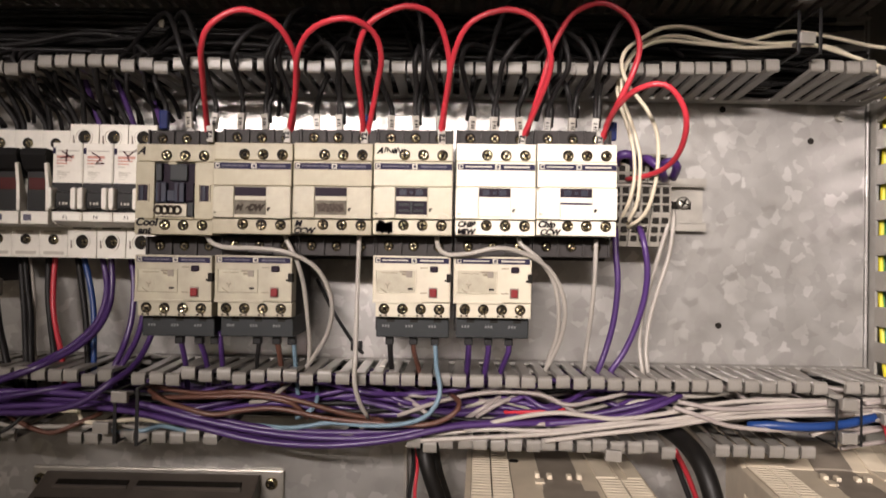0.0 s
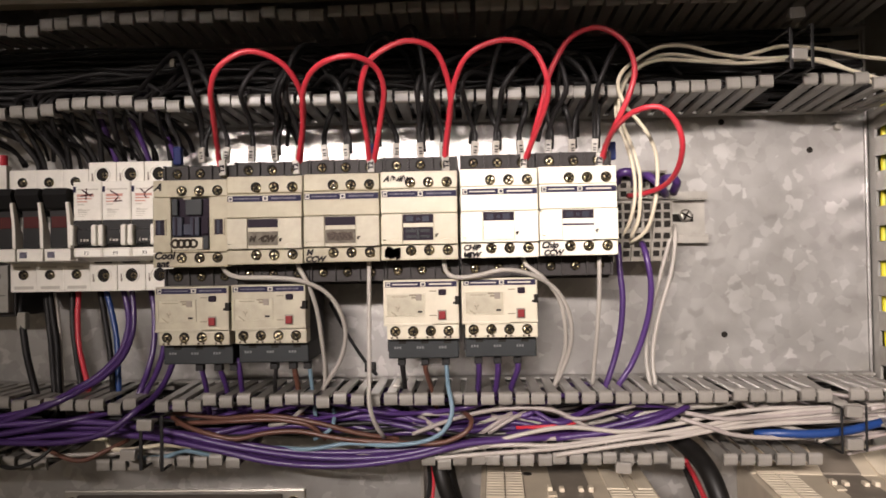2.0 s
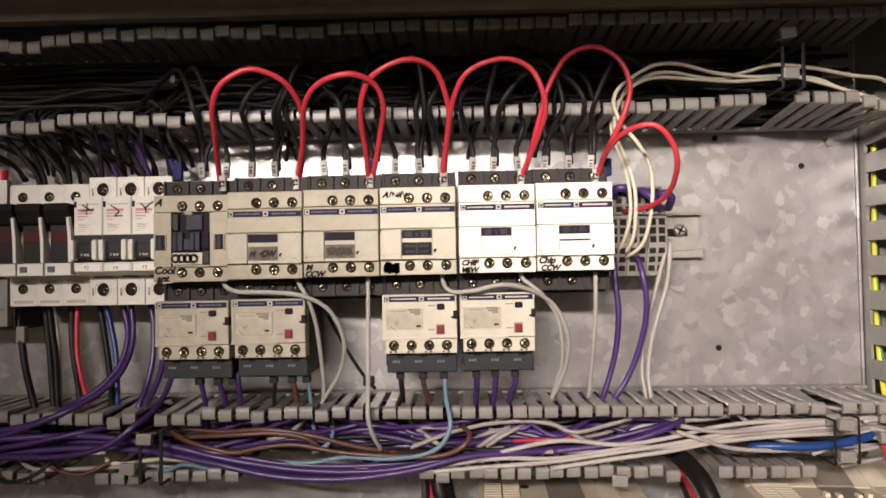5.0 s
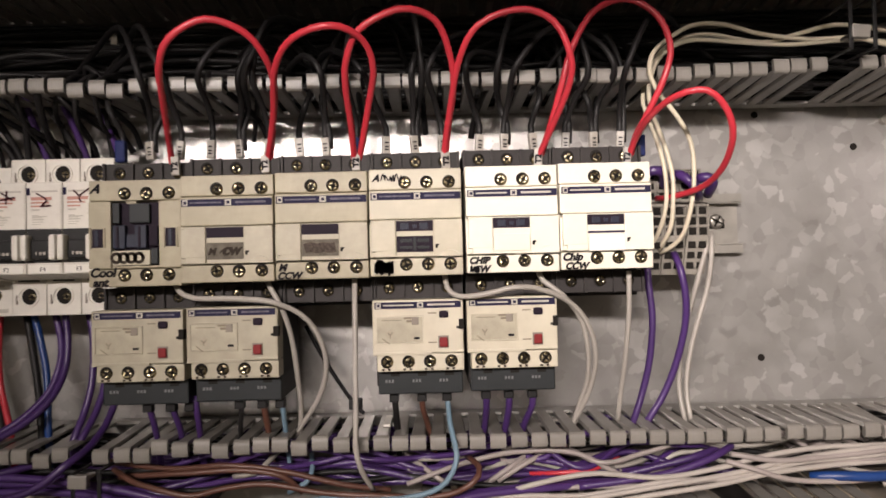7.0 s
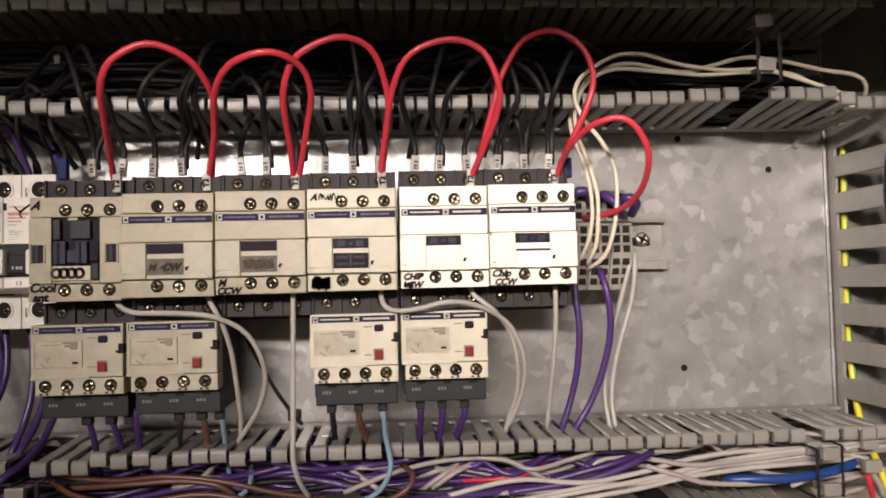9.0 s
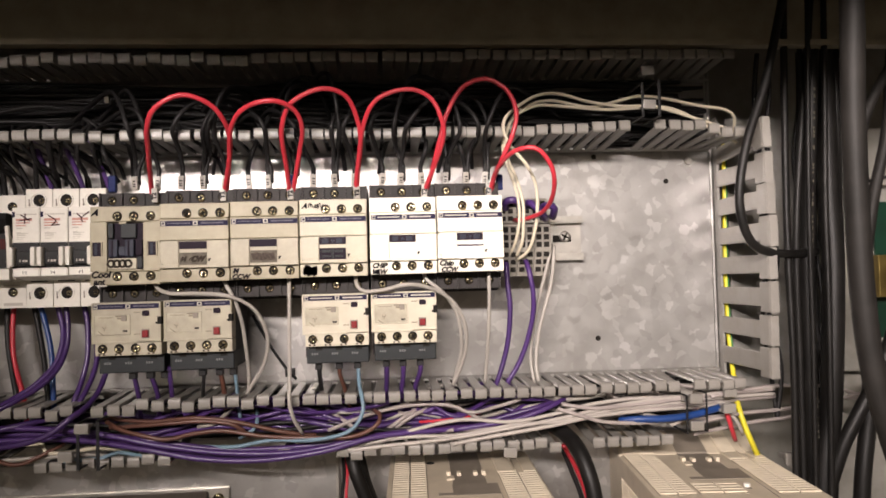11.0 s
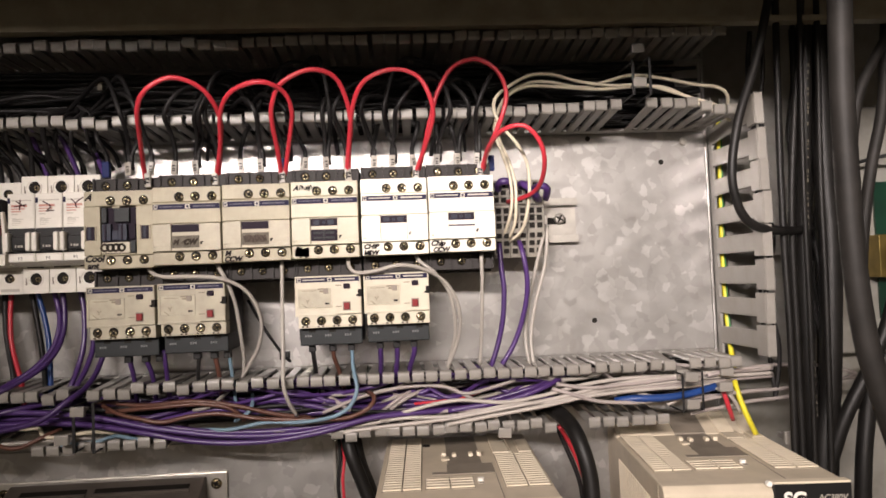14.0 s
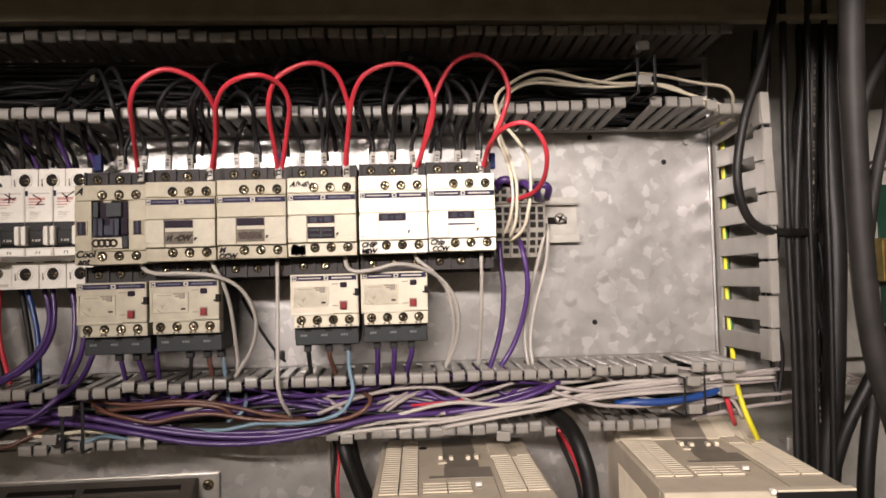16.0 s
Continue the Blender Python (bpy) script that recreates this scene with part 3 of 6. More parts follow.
def contactor(x, z, cream, label, lower=None, tilt=0.0, cover_mat=None):
    c = thing("contactor", label, "contactor", (x, 0, z), "row of contactors")
    c.rotation_euler = (0, tilt, 0)
    contactor_shell(c, cream)
    band = part("upper_cover", box(-0.0222, 0.0222, 0.0, 0.0060, 0.0036, 0.0176, 0.0006), cream, c)
    brand_strip(band, -0.0214, 0.0218, -0.0001, 0.0130, 0.0164, PALE_INK if cream == CREAM_NEW else STRIP_TXT)
    skin = cover_mat or cream
    cover = part("front_cover", boxes([(-0.0214, -0.0096, -0.0022, 0.0060, -0.0118, 0.0032), (-0.0196, -0.0096, -0.0022, 0.0060, -0.0146, -0.0116), (-0.0098, 0.0086, -0.0010, 0.0060, -0.0146, 0.0032),
                                       (0.0084, 0.0222, -0.0020, 0.0060, -0.0146, 0.0032), (-0.0224, -0.0208, 0.0006, 0.0040, -0.0146, 0.0016)], 0.0005), skin, c)
    notch = bmesh.new()
    arc = [(0.0162 + 0.0044 * math.cos(a), -0.0145 + 0.0030 * math.sin(a)) for a in [i * math.pi / 10 for i in range(11)]]
    front = [notch.verts.new((x0, -0.0027, z0)) for x0, z0 in arc]
    rear = [notch.verts.new((x0, -0.0018, z0 + 0.0003)) for x0, z0 in arc]
    notch.faces.new(front)
    for i in range(10):
        notch.faces.new((front[i + 1], front[i], rear[i], rear[i + 1]))
    part("cover_notch", notch, skin, cover)
    part("cover_latch", boxes([(-0.0213, -0.0190, -0.0008, 0.0030, -0.0143, -0.0121), (-0.0212, -0.0192, -0.0026, -0.0018, 0.0020, 0.0031)], 0.0004), skin, cover)
    w = part("window", box(-0.0094, 0.0082, -0.0014, -0.0008, -0.0022, 0.0027, 0.0001), NAVY, cover, "dark recessed window")
    if lower != "label":
        part("window_tab", boxes([(-0.0074, -0.0034, -0.0019, -0.0014, -0.0014, 0.0016), (0.0018, 0.0058, -0.0019, -0.0014, -0.0014, 0.0016), (-0.0016, 0.0004, -0.0022, -0.0014, -0.0008, 0.0008)], 0.0002), ARM_BLUE, w)
    if lower == "label":
        part("paper_label", box(-0.0093, 0.0082, -0.0014, -0.0009, -0.0126, -0.0046), OLD_LABEL, cover)
    elif lower == "window":
        w2 = part("window", box(-0.0093, 0.0081, -0.0014, -0.0008, -0.0122, -0.0046, 0.0001), NAVY, cover, "dark recessed window")
        part("window_tab", boxes([(-0.0076, -0.0020, -0.0020, -0.0014, -0.0108, -0.0094), (0.0006, 0.0062, -0.0020, -0.0014, -0.0108, -0.0094), (-0.0076, -0.0020, -0.0020, -0.0014, -0.0076, -0.0060),
                                  (0.0006, 0.0062, -0.0020, -0.0014, -0.0076, -0.0060), (-0.0014, 0.0000, -0.0020, -0.0014, -0.0116, -0.0052)], 0.0002), BLUE_P, w2)
    elif lower == "slot":
        part("cover_slot", box(-0.0093, 0.0084, -0.0014, -0.0009, -0.0062, -0.0052), STRIP, cover)
        part("paper_label", box(-0.0092, 0.0083, -0.0026, -0.0010, -0.0148, -0.0068, 0.0004), LABEL, cover)
    elif lower == "pale":
        part("paper_label", box(-0.0092, 0.0082, -0.0018, -0.0010, -0.0132, -0.0050, 0.0003), cream, cover)
    part("cover_hole", boxes([(0.0092, 0.0103, -0.0024, -0.0019, -0.0106, -0.0088), (0.0096, 0.0110, -0.0024, -0.0019, -0.0094, -0.0086)]), HOLE, cover)
    return c, cover


C1X, PITCH = 0.0225, 0.0452
c = thing("contactor", "yellowed contactor with open dark-blue armature and handwritten label", "contactor", (C1X, 0.003, -0.001), "row of contactors")
contactor_shell(c, CREAM)
face = part("front_frame", boxes([(-0.0222, -0.0115, 0.0006, 0.006, -0.0148, 0.0178), (0.0115, 0.0222, 0.0006, 0.006, -0.0148, 0.0178), (-0.0112, 0.0112, 0.0010, 0.006, -0.0148, -0.0135)], 0.0006), CREAM, c)
arm = part("armature_well", box(-0.0112, 0.0112, 0.0040, 0.0062, -0.0134, 0.0172, 0.0003), NAVY, c, "dark purple-blue recess")
part("armature", boxes([(-0.0108, -0.0048, 0.0006, 0.0040, -0.0052, 0.0062), (0.0000, 0.0056, 0.0002, 0.0040, -0.0052, 0.0060), (-0.0046, -0.0002, 0.0014, 0.0040, -0.0046, 0.0018)], 0.0005), ARM_BLUE, arm, "blue-grey moving armature")
part("armature_guide", boxes([(-0.0030, 0.0068, 0.0014, 0.0040, 0.0072, 0.0166), (-0.0110, -0.0076, 0.0010, 0.0040, 0.0070, 0.0170), (0.0072, 0.0108, 0.0008, 0.0040, -0.0130, -0.0052)], 0.0005), BLUE_P, arm)
part("armature_rib", boxes([(-0.0090, -0.0076, 0.0000, 0.0008, -0.0046, 0.0056), (0.0018, 0.0030, -0.0004, 0.0004, -0.0046, 0.0054), (0.0064, 0.0106, 0.0014, 0.0040, -0.0040, 0.0060)], 0.0003), NAVY, arm)
part("well_light_edge", box(-0.0040, 0.0010, 0.0008, 0.0020, 0.0164, 0.0178, 0.0003), CREAM, arm)
for x0, x1 in ((-0.0205, -0.0152), (0.0148, 0.0196)):
    sl = part("side_slot", box(x0, x1, 0.0003, 0.0010, -0.0045, 0.0045, 0.0002), NAVY, face)
    part("slot_bar", box(x0 + 0.0014, x0 + 0.0032, -0.0002, 0.0004, -0.0038, 0.0038, 0.0002), ARM_BLUE, sl)
    part("slot_rim", boxes([(x0 - 0.0011, x0 - 0.0003, -0.0003, 0.0010, -0.0050, 0.0050), (x1 + 0.0003, x1 + 0.0011, -0.0003, 0.0010, -0.0050, 0.0050)], 0.0002), CREAM, face)
lab = part("paper_label", box(-0.0105, 0.0075, -0.0004, 0.0012, -0.0132, -0.0062, 0.0002), CREAM_MID, face)
for k in range(4):
    stroke([(-0.0085 + k * 0.0036 + 0.0022 * math.cos(a), -0.0097 + 0.0022 * math.sin(a)) for a in [i * 1.1 for i in range(8)]], 0.0016, MARK_INK, lab, -0.0006)
text("Cool", 0.0060, (-0.0215, 0.0001, -0.0186), INK, c, shear=0.2)
text("ant", 0.0056, (-0.0200, 0.0001, -0.0232), INK, c, shear=0.2)
text("A", 0.0060, (-0.0215, 0.0011, 0.0220), INK, c, shear=0.5)

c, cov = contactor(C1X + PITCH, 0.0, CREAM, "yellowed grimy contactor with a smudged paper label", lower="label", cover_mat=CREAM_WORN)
text("M", 0.0044, (-0.0086, -0.0016, -0.0102), MARK_INK, cov, shear=0.3)
text("CW", 0.0048, (-0.0020, -0.0016, -0.0104), MARK_INK, cov, shear=0.3, bold=0.0004)
scribble(cov, -0.0030, -0.0016, -0.0098, 0.0100, 0.0022, 7, 12, width=0.0007, ink=MARK_INK)
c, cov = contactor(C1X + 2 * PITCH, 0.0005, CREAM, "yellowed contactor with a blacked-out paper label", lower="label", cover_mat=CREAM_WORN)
stroke([(-0.0080, -0.0090), (-0.0050, -0.0083), (-0.0020, -0.0090), (0.0010, -0.0084), (0.0040, -0.0089), (0.0068, -0.0084)], 0.0046, SMUDGE, cov, -0.0016, "marker_smudge")
text("M", 0.0046, (-0.0208, -0.0001, -0.0192), INK, c, shear=0.3)
text("CCW", 0.0046, (-0.0215, -0.0001, -0.0232), INK, c, shear=0.3)
c, cov = contactor(C1X + 3 * PITCH, 0.001, CREAM_MID, "cream contactor with two dark windows and marker writing", lower="window")
text("A", 0.0046, (-0.0205, 0.0009, 0.0222), INK, c, shear=0.4)
scribble(c, -0.0165, 0.0009, 0.0222, 0.0105, 0.0030, 12, 5, width=0.0006)
scribble(c, -0.0200, -0.0002, -0.0224, 0.0085, 0.0058, 17, 6, width=0.0013)
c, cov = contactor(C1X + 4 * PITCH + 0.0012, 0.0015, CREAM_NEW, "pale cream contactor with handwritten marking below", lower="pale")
text("CHIP", 0.0044, (-0.0213, -0.0001, -0.0190), INK, c, shear=0.3)
text("CW", 0.0044, (-0.0195, -0.0001, -0.0232), INK, c, shear=0.3)
scribble(c, -0.0205, -0.0003, -0.0228, 0.0040, 0.0025, 8, 9, width=0.0010)
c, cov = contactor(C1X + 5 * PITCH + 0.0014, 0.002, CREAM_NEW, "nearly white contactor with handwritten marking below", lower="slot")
text("Chip", 0.0050, (-0.0218, -0.0001, -0.0190), INK, c, shear=0.3)
text("CCW", 0.0044, (-0.0205, -0.0001, -0.0232), INK, c, shear=0.3)


# ---- overload relays ----
def overload(x, z, cream, label, ends, y=0.008):
    o = thing("overload_relay", label, "overload relay", (x, y, z), "overload relays")
    part("base", box(-0.0215, 0.0215, 0.012, 0.060, -0.0790, -0.0370, 0.0008), DARK_P, o)
    part("link_prongs", boxes([(a - 0.003, a + 0.003, 0.022, 0.030, -0.0375, -0.0290) for a in (-0.0145, 0, 0.0145)]), DARK_P, o)
    f = part("front_housing", box(-0.0222, 0.0222, 0.0, 0.0125, -0.0615, -0.0352, 0.0007), cream, o)
    brand_strip(f, -0.0210, 0.0212, -0.0001, -0.0394, -0.0362, PALE_INK if cream == CREAM_PALE else STRIP_TXT)
    part("window_frame", boxes([(-0.0202, 0.0024, -0.0008, 0.0001, -0.0436, -0.0430), (-0.0202, 0.0024, -0.0008, 0.0001, -0.0566, -0.0560), (-0.0206, -0.0200, -0.0008, 0.0001, -0.0566, -0.0430), (0.0022, 0.0028, -0.0008, 0.0001, -0.0566, -0.0430)], 0.0002), cream, f)
    part("clear_window", box(-0.0199, 0.0022, -0.0003, 0.0001, -0.0559, -0.0437), DUSTY_WINDOW, f, "dusty clear dial window")
    part("dial_stop", box(-0.0030, 0.0004, -0.0009, 0.0, -0.0474, -0.0436, 0.0003), INV_DARK, f, "grey dial block")
    part("dial_print", boxes([(-0.0068, -0.0026, -0.0006, -0.0002, -0.0446, -0.0436), (-0.0056, -0.0026, -0.0006, -0.0002, -0.0462, -0.0450)], 0.0), FAINT_INK, f)
    part("dial", disc(0.0032, 0.0004, at=(-0.0135, -0.0005, -0.0520), n=18), DUSTY_WINDOW, f)
    stroke([(-0.0148, -0.0508), (-0.0136, -0.0522), (-0.0124, -0.0508)], 0.0005, FAINT_INK, f, -0.0008, "dial_arrow")
    stroke([(-0.0136, -0.0522), (-0.0136, -0.0538)], 0.0005, FAINT_INK, f, -0.0008, "dial_arrow")
    stroke([(-0.0175, -0.0538), (-0.0140, -0.0565)], 0.0005, FAINT_INK, f, -0.0008, "dial_mark")
    part("reset_button", box(0.0104, 0.0150, -0.0016, 0.0, -0.0443, -0.0408, 0.0009), NAVY, f, "dark blue reset button")
    part("button_rim", box(0.0098, 0.0149, -0.0004, 0.0, -0.0590, -0.0530, 0.0003), INV_DARK, f)
    part("stop_button", box(0.0104, 0.0144, -0.0020, 0.0, -0.0584, -0.0537, 0.0007), RED_P, f, "red stop button")
    part("small_slot", box(-0.0020, 0.0008, -0.0007, 0.0002, -0.0545, -0.0534, 0.0001), INK, f)
    part("small_print", boxes([(0.0050, 0.0092, -0.0002, 0.0001, -0.0422, -0.0416), (0.0050, 0.0092, -0.0002, 0.0001, -0.0565, -0.0559), (-0.0175, -0.0080, -0.0004, -0.0002, -0.0452, -0.0448)]), FAINT_INK, f)
    part("side_clip", boxes([(0.0200, 0.0226, -0.0004, 0.004, -0.0500, -0.0450), (0.0188, 0.0202, -0.0004, 0.004, -0.0496, -0.0484)], 0.0002), HOLE, f)
    part("housing_step", boxes([(-0.0222, 0.0060, -0.0003, 0.0040, -0.0622, -0.0606), (0.0105, 0.0222, -0.0003, 0.0040, -0.0612, -0.0600)], 0.0003), cream, f)
    t = part("aux_terminal_strip", box(-0.0204, 0.0222, 0.0010, 0.0125, -0.0702, -0.0619, 0.0006), cream, o)
    screws(t, [(a, 0.0010, -0.0655) for a in (-0.0155, -0.0050, 0.0055, 0.0160)])
    part("terminal_print", boxes([(a + k, a + k + 0.0013, 0.0006, 0.0009, -0.0697, -0.0687) for a in (-0.0155, -0.0050, 0.0055, 0.0160) for k in (-0.0026, 0.0004)]), MARK_INK, t)
    d = part("load_terminal_block", box(-0.0205, 0.0218, 0.0080, 0.050, -0.0825, -0.0705, 0.0008), BLUE_P, o, "dark blue-grey terminal block")
    part("terminal_print", boxes([(a + k, a + k + 0.0010, 0.0076, 0.0079, -0.0766, -0.0752) for a in (-0.0140, -0.0005, 0.0130) for k in (-0.0030, -0.0014, 0.0002)]), DIM_INK, d)
    part("driver_hole", boxes([(a - 0.0022, a + 0.0022, 0.0077, 0.0081, -0.0735, -0.0708) for a in (-0.0120, 0.0015, 0.0150)]), HOLE, d)
    for a in [e - x for e in ends]:
        part("ferrule", box(a - 0.0024, a + 0.0024, 0.0135, 0.0185, -0.0875, -0.0825, 0.0006), BLACK_P, d)
    return o


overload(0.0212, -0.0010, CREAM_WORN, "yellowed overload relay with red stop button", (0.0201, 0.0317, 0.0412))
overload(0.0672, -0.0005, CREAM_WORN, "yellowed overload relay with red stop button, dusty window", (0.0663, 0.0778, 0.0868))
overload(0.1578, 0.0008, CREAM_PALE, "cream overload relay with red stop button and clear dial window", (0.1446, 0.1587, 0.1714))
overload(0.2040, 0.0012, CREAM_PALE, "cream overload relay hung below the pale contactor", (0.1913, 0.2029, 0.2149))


# ---- miniature breakers and fuse holders ----
def side_profile(b, x0, x1, pts, bevel=0.0005):
    return extrude_profile(pts, x0, x1, bevel)


def breaker(x, mark, circuit, label):
    m = thing("circuit_breaker", label, "circuit breaker", (x, 0, 0.001), "circuit breakers")
    w = 0.0088
    pts = [(0.078, -0.040), (0.078, 0.042), (0.035, 0.042), (0.035, 0.0275), (0.0165, 0.0275), (0.0165, -0.0185), (0.035, -0.0215), (0.035, -0.040)]
    body = part("body", side_profile(None, -w, w, pts), WHITE_P, m)
    for z in (0.034, -0.030):
        part("terminal_rim", ring(0.0056, 0.0047, 0.0009, (-0.0004, 0.0342, z)), WHITE_P, body)
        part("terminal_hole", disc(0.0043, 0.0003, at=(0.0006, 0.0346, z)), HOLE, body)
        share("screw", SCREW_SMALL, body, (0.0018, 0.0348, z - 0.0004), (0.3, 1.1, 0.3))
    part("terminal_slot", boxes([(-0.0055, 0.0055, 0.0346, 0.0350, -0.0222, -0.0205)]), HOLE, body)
    lab = part("type_label", box(-0.0078, 0.0082, 0.0160, 0.0164, 0.0045, 0.0262), WHITE_P, body, "white printed type label")
    part("label_print", boxes([(-0.0060, 0.0070, 0.0158, 0.0160, 0.0224, 0.0232), (-0.0060, -0.0020, 0.0158, 0.0160, 0.0132, 0.0140), (-0.0055, 0.0000, 0.0158, 0.0160, 0.0085, 0.0091), (-0.0055, 0.0015, 0.0158, 0.0160, 0.0100, 0.0105)]), PALE_INK, lab)
    part("label_red_print", boxes([(-0.0062, 0.0040, 0.0157, 0.0160, 0.0184, 0.0200), (-0.0062, 0.0000, 0.0157, 0.0160, 0.0150, 0.0158), (-0.0062, 0.0026, 0.0157, 0.0160, 0.0168, 0.0176)]), RED_INK, lab)
    part("print_mark", boxes([(-0.0085, -0.0068, 0.0157, 0.0160, 0.0210, 0.0246)]), STRIP, lab)
    for s in mark:
        stroke([(a / 1000, z / 1000) for a, z in s], 0.0008, RED_PEN, lab, 0.0154)
    tog = part("toggle_well", box(-0.0087, 0.0087, 0.0156, 0.0168, -0.0128, 0.0040, 0.0004), BLACK_P, body, "dark grey toggle recess")
    part("toggle", box(-0.0048, 0.0048, 0.0122, 0.0156, -0.0112, -0.0015, 0.0010), BLACK_P, tog, "black toggle lever")
    for a in (-0.0086, 0.0053):
        part("toggle_guard", box(a, a + 0.0033, 0.0090, 0.0160, -0.0118, 0.0010, 0.0016), WHITE_P, body)
    part("circuit_label", box(-0.0076, 0.0076, 0.0159, 0.0164, -0.0180, -0.0140), LABEL, body, "white circuit label")
    text(circuit, 0.0030, (-0.0022, 0.0158, -0.0171), MARK_INK, body, "circuit_number", bold=0.0)
    part("toggle_print", boxes([(-0.0022, -0.0016, 0.0119, 0.0122, -0.0090, -0.0074), (-0.0004, 0.0008, 0.0119, 0.0122, -0.0090, -0.0076), (0.0014, 0.0026, 0.0119, 0.0122, -0.0090, -0.0076)]), PALE_INK, tog)
    part("terminal_collar", boxes([(-0.0066, -0.0058, 0.0340, 0.0350, z - 0.0040, z + 0.0010) for z in (0.034, -0.030)], 0.0002), INV_DARK, body)
    part("label_small_print", boxes([(-0.0058, -0.0058 + w, 0.0157, 0.0160, 0.0062 + 0.0011 * k, 0.0066 + 0.0011 * k) for k, w in enumerate((0.0040, 0.0052, 0.0046, 0.0050, 0.0030))]), PALE_INK, lab)
    return m


X_MARK = [[(-3, 22.5), (3, 18.5)], [(-4, 18.6), (4, 20)], [(0, 23.5), (-0.5, 16.5)]]
Z_MARK = [[(-3.5, 22), (1.5, 18.6), (0, 16.4), (-1, 15.4)], [(-1.5, 15.3), (4, 15.6)]]
Y_MARK = [[(-3, 23), (0, 20)], [(5, 24), (0, 20), (0.8, 17)]]
breaker(-0.0455, X_MARK, "F2", "white miniature circuit breaker with a cross inked on its label")
breaker(-0.0275, Z_MARK, "F4", "white miniature circuit breaker with a Z inked on its label")
breaker(-0.0095, Y_MARK, "F3", "white miniature circuit breaker with inked label beside the contactor")


def fuse_holder(x, label, w=0.0086):
    f = thing("fuse_holder", label, "fuse holder", (x, 0, 0), "fuse holders")
    pts = [(0.078, -0.039), (0.078, 0.039), (0.036, 0.039), (0.036, 0.024), (0.030, 0.022), (0.022, -0.0195), (0.036, -0.0205), (0.036, -0.039)]
    body = part("body", side_profile(None, -w, w, pts), WHITE_P, f)
    for z in (0.031, -0.028):
        part("terminal_hole", disc(0.0032, 0.0003, at=(0.0, 0.0356, z)), HOLE, body)
        share("screw", SCREW_SMALL, body, (0.0011, 0.0354, z - 0.0004), (0.12, 0.6, 0.2))
    part("terminal_print", boxes([(-0.0060, 0.0045, 0.0357, 0.0360, -0.0238, -0.0226), (-0.0060, 0.0065, 0.0357, 0.0360, -0.0372, -0.0352)]), PALE_INK, body)
    lever_pts = [(0.036, 0.0235), (0.014, 0.0250), (0.012, 0.0210), (0.016, 0.0130), (0.028, 0.0080)]
    lever = part("lever", side_profile(None, -w * 0.93, w * 0.80, lever_pts), BLACK_P, f, "black hinged fuse drawer")
    part("drawer_well", box(-w * 0.85, w * 0.55, 0.0195, 0.0255, -0.0115, 0.0125, 0.0003), BLACK_P, f)
    part("fuse_lens", box(-w * 0.70, w * 0.50, 0.0188, 0.0194, 0.0010, 0.0080, 0.0002), mat("dark_red_lens", (0.06, 0.012, 0.012), 0.25), f, "dark red indicator lens")
    rim = [(0.024, -0.013), (0.0150, -0.0115), (0.0145, 0.0040), (0.0125, 0.0160), (0.0150, 0.0165), (0.0190, 0.0050), (0.024, -0.005)]
    part("side_rim", side_profile(None, w * 0.72, w * 0.95, rim, 0.0003), WHITE_P, f)
    part("front_foot", box(-w * 0.97, w * 0.90, 0.0150, 0.0240, -0.0195, -0.0120, 0.0006), WHITE_P, f)
    part("print_mark", boxes([(-0.0065, -0.0020, 0.0147, 0.0150, -0.0175, -0.0138)]), STRIP_TXT, f)
    return f


for i in range(3):
    fuse_holder(-0.0635 - i * 0.0172, "white fuse holder with a black hinged drawer")

big = thing("isolator_switch", "grey and cream isolator block with a red lead on top", "switch", (-0.1330, 0, 0))
part("body", boxes([(-0.024, 0.0240, 0.045, 0.078, -0.055, 0.040)], 0.0008), DARK_P, big)
ub = part("upper_block", box(-0.024, 0.0225, 0.0390, 0.0450, 0.0250, 0.0430, 0.0006), WHITE_P, big)
screws(ub, [(0.0125, 0.0390, 0.0335), (-0.010, 0.0390, 0.0335)])
lb = part("lower_block", box(-0.024, 0.0228, 0.0390, 0.0450, -0.0520, -0.0215, 0.0006), GREY_PAINT, big)
screws(lb, [(0.0140, 0.0390, -0.0365), (-0.010, 0.0390, -0.0365)])
part("label_print", boxes([(0.0115, 0.0135, 0.0386, 0.0390, -0.0300, -0.0272), (0.0150, 0.0180, 0.0386, 0.0390, -0.0300, -0.0272), (0.0040, 0.0210, 0.0386, 0.0390, -0.0412, -0.0408)]), DARK_P, lb)
part("handle", box(-0.024, 0.0120, 0.0280, 0.0450, -0.0160, 0.0200, 0.0020), BLACK_P, big)
part("red_sleeve", disc(0.0035, 0.010, at=(0, 0, 0)), WIRE["red"], big, "red insulating sleeve").matrix_basis = pose(0.0165, 0.044, 0.040, 90, 0, 0)
part("handle_rim", box(0.0135, 0.0160, 0.0270, 0.0450, -0.0185, 0.0100, 0.0012), WHITE_P, big)

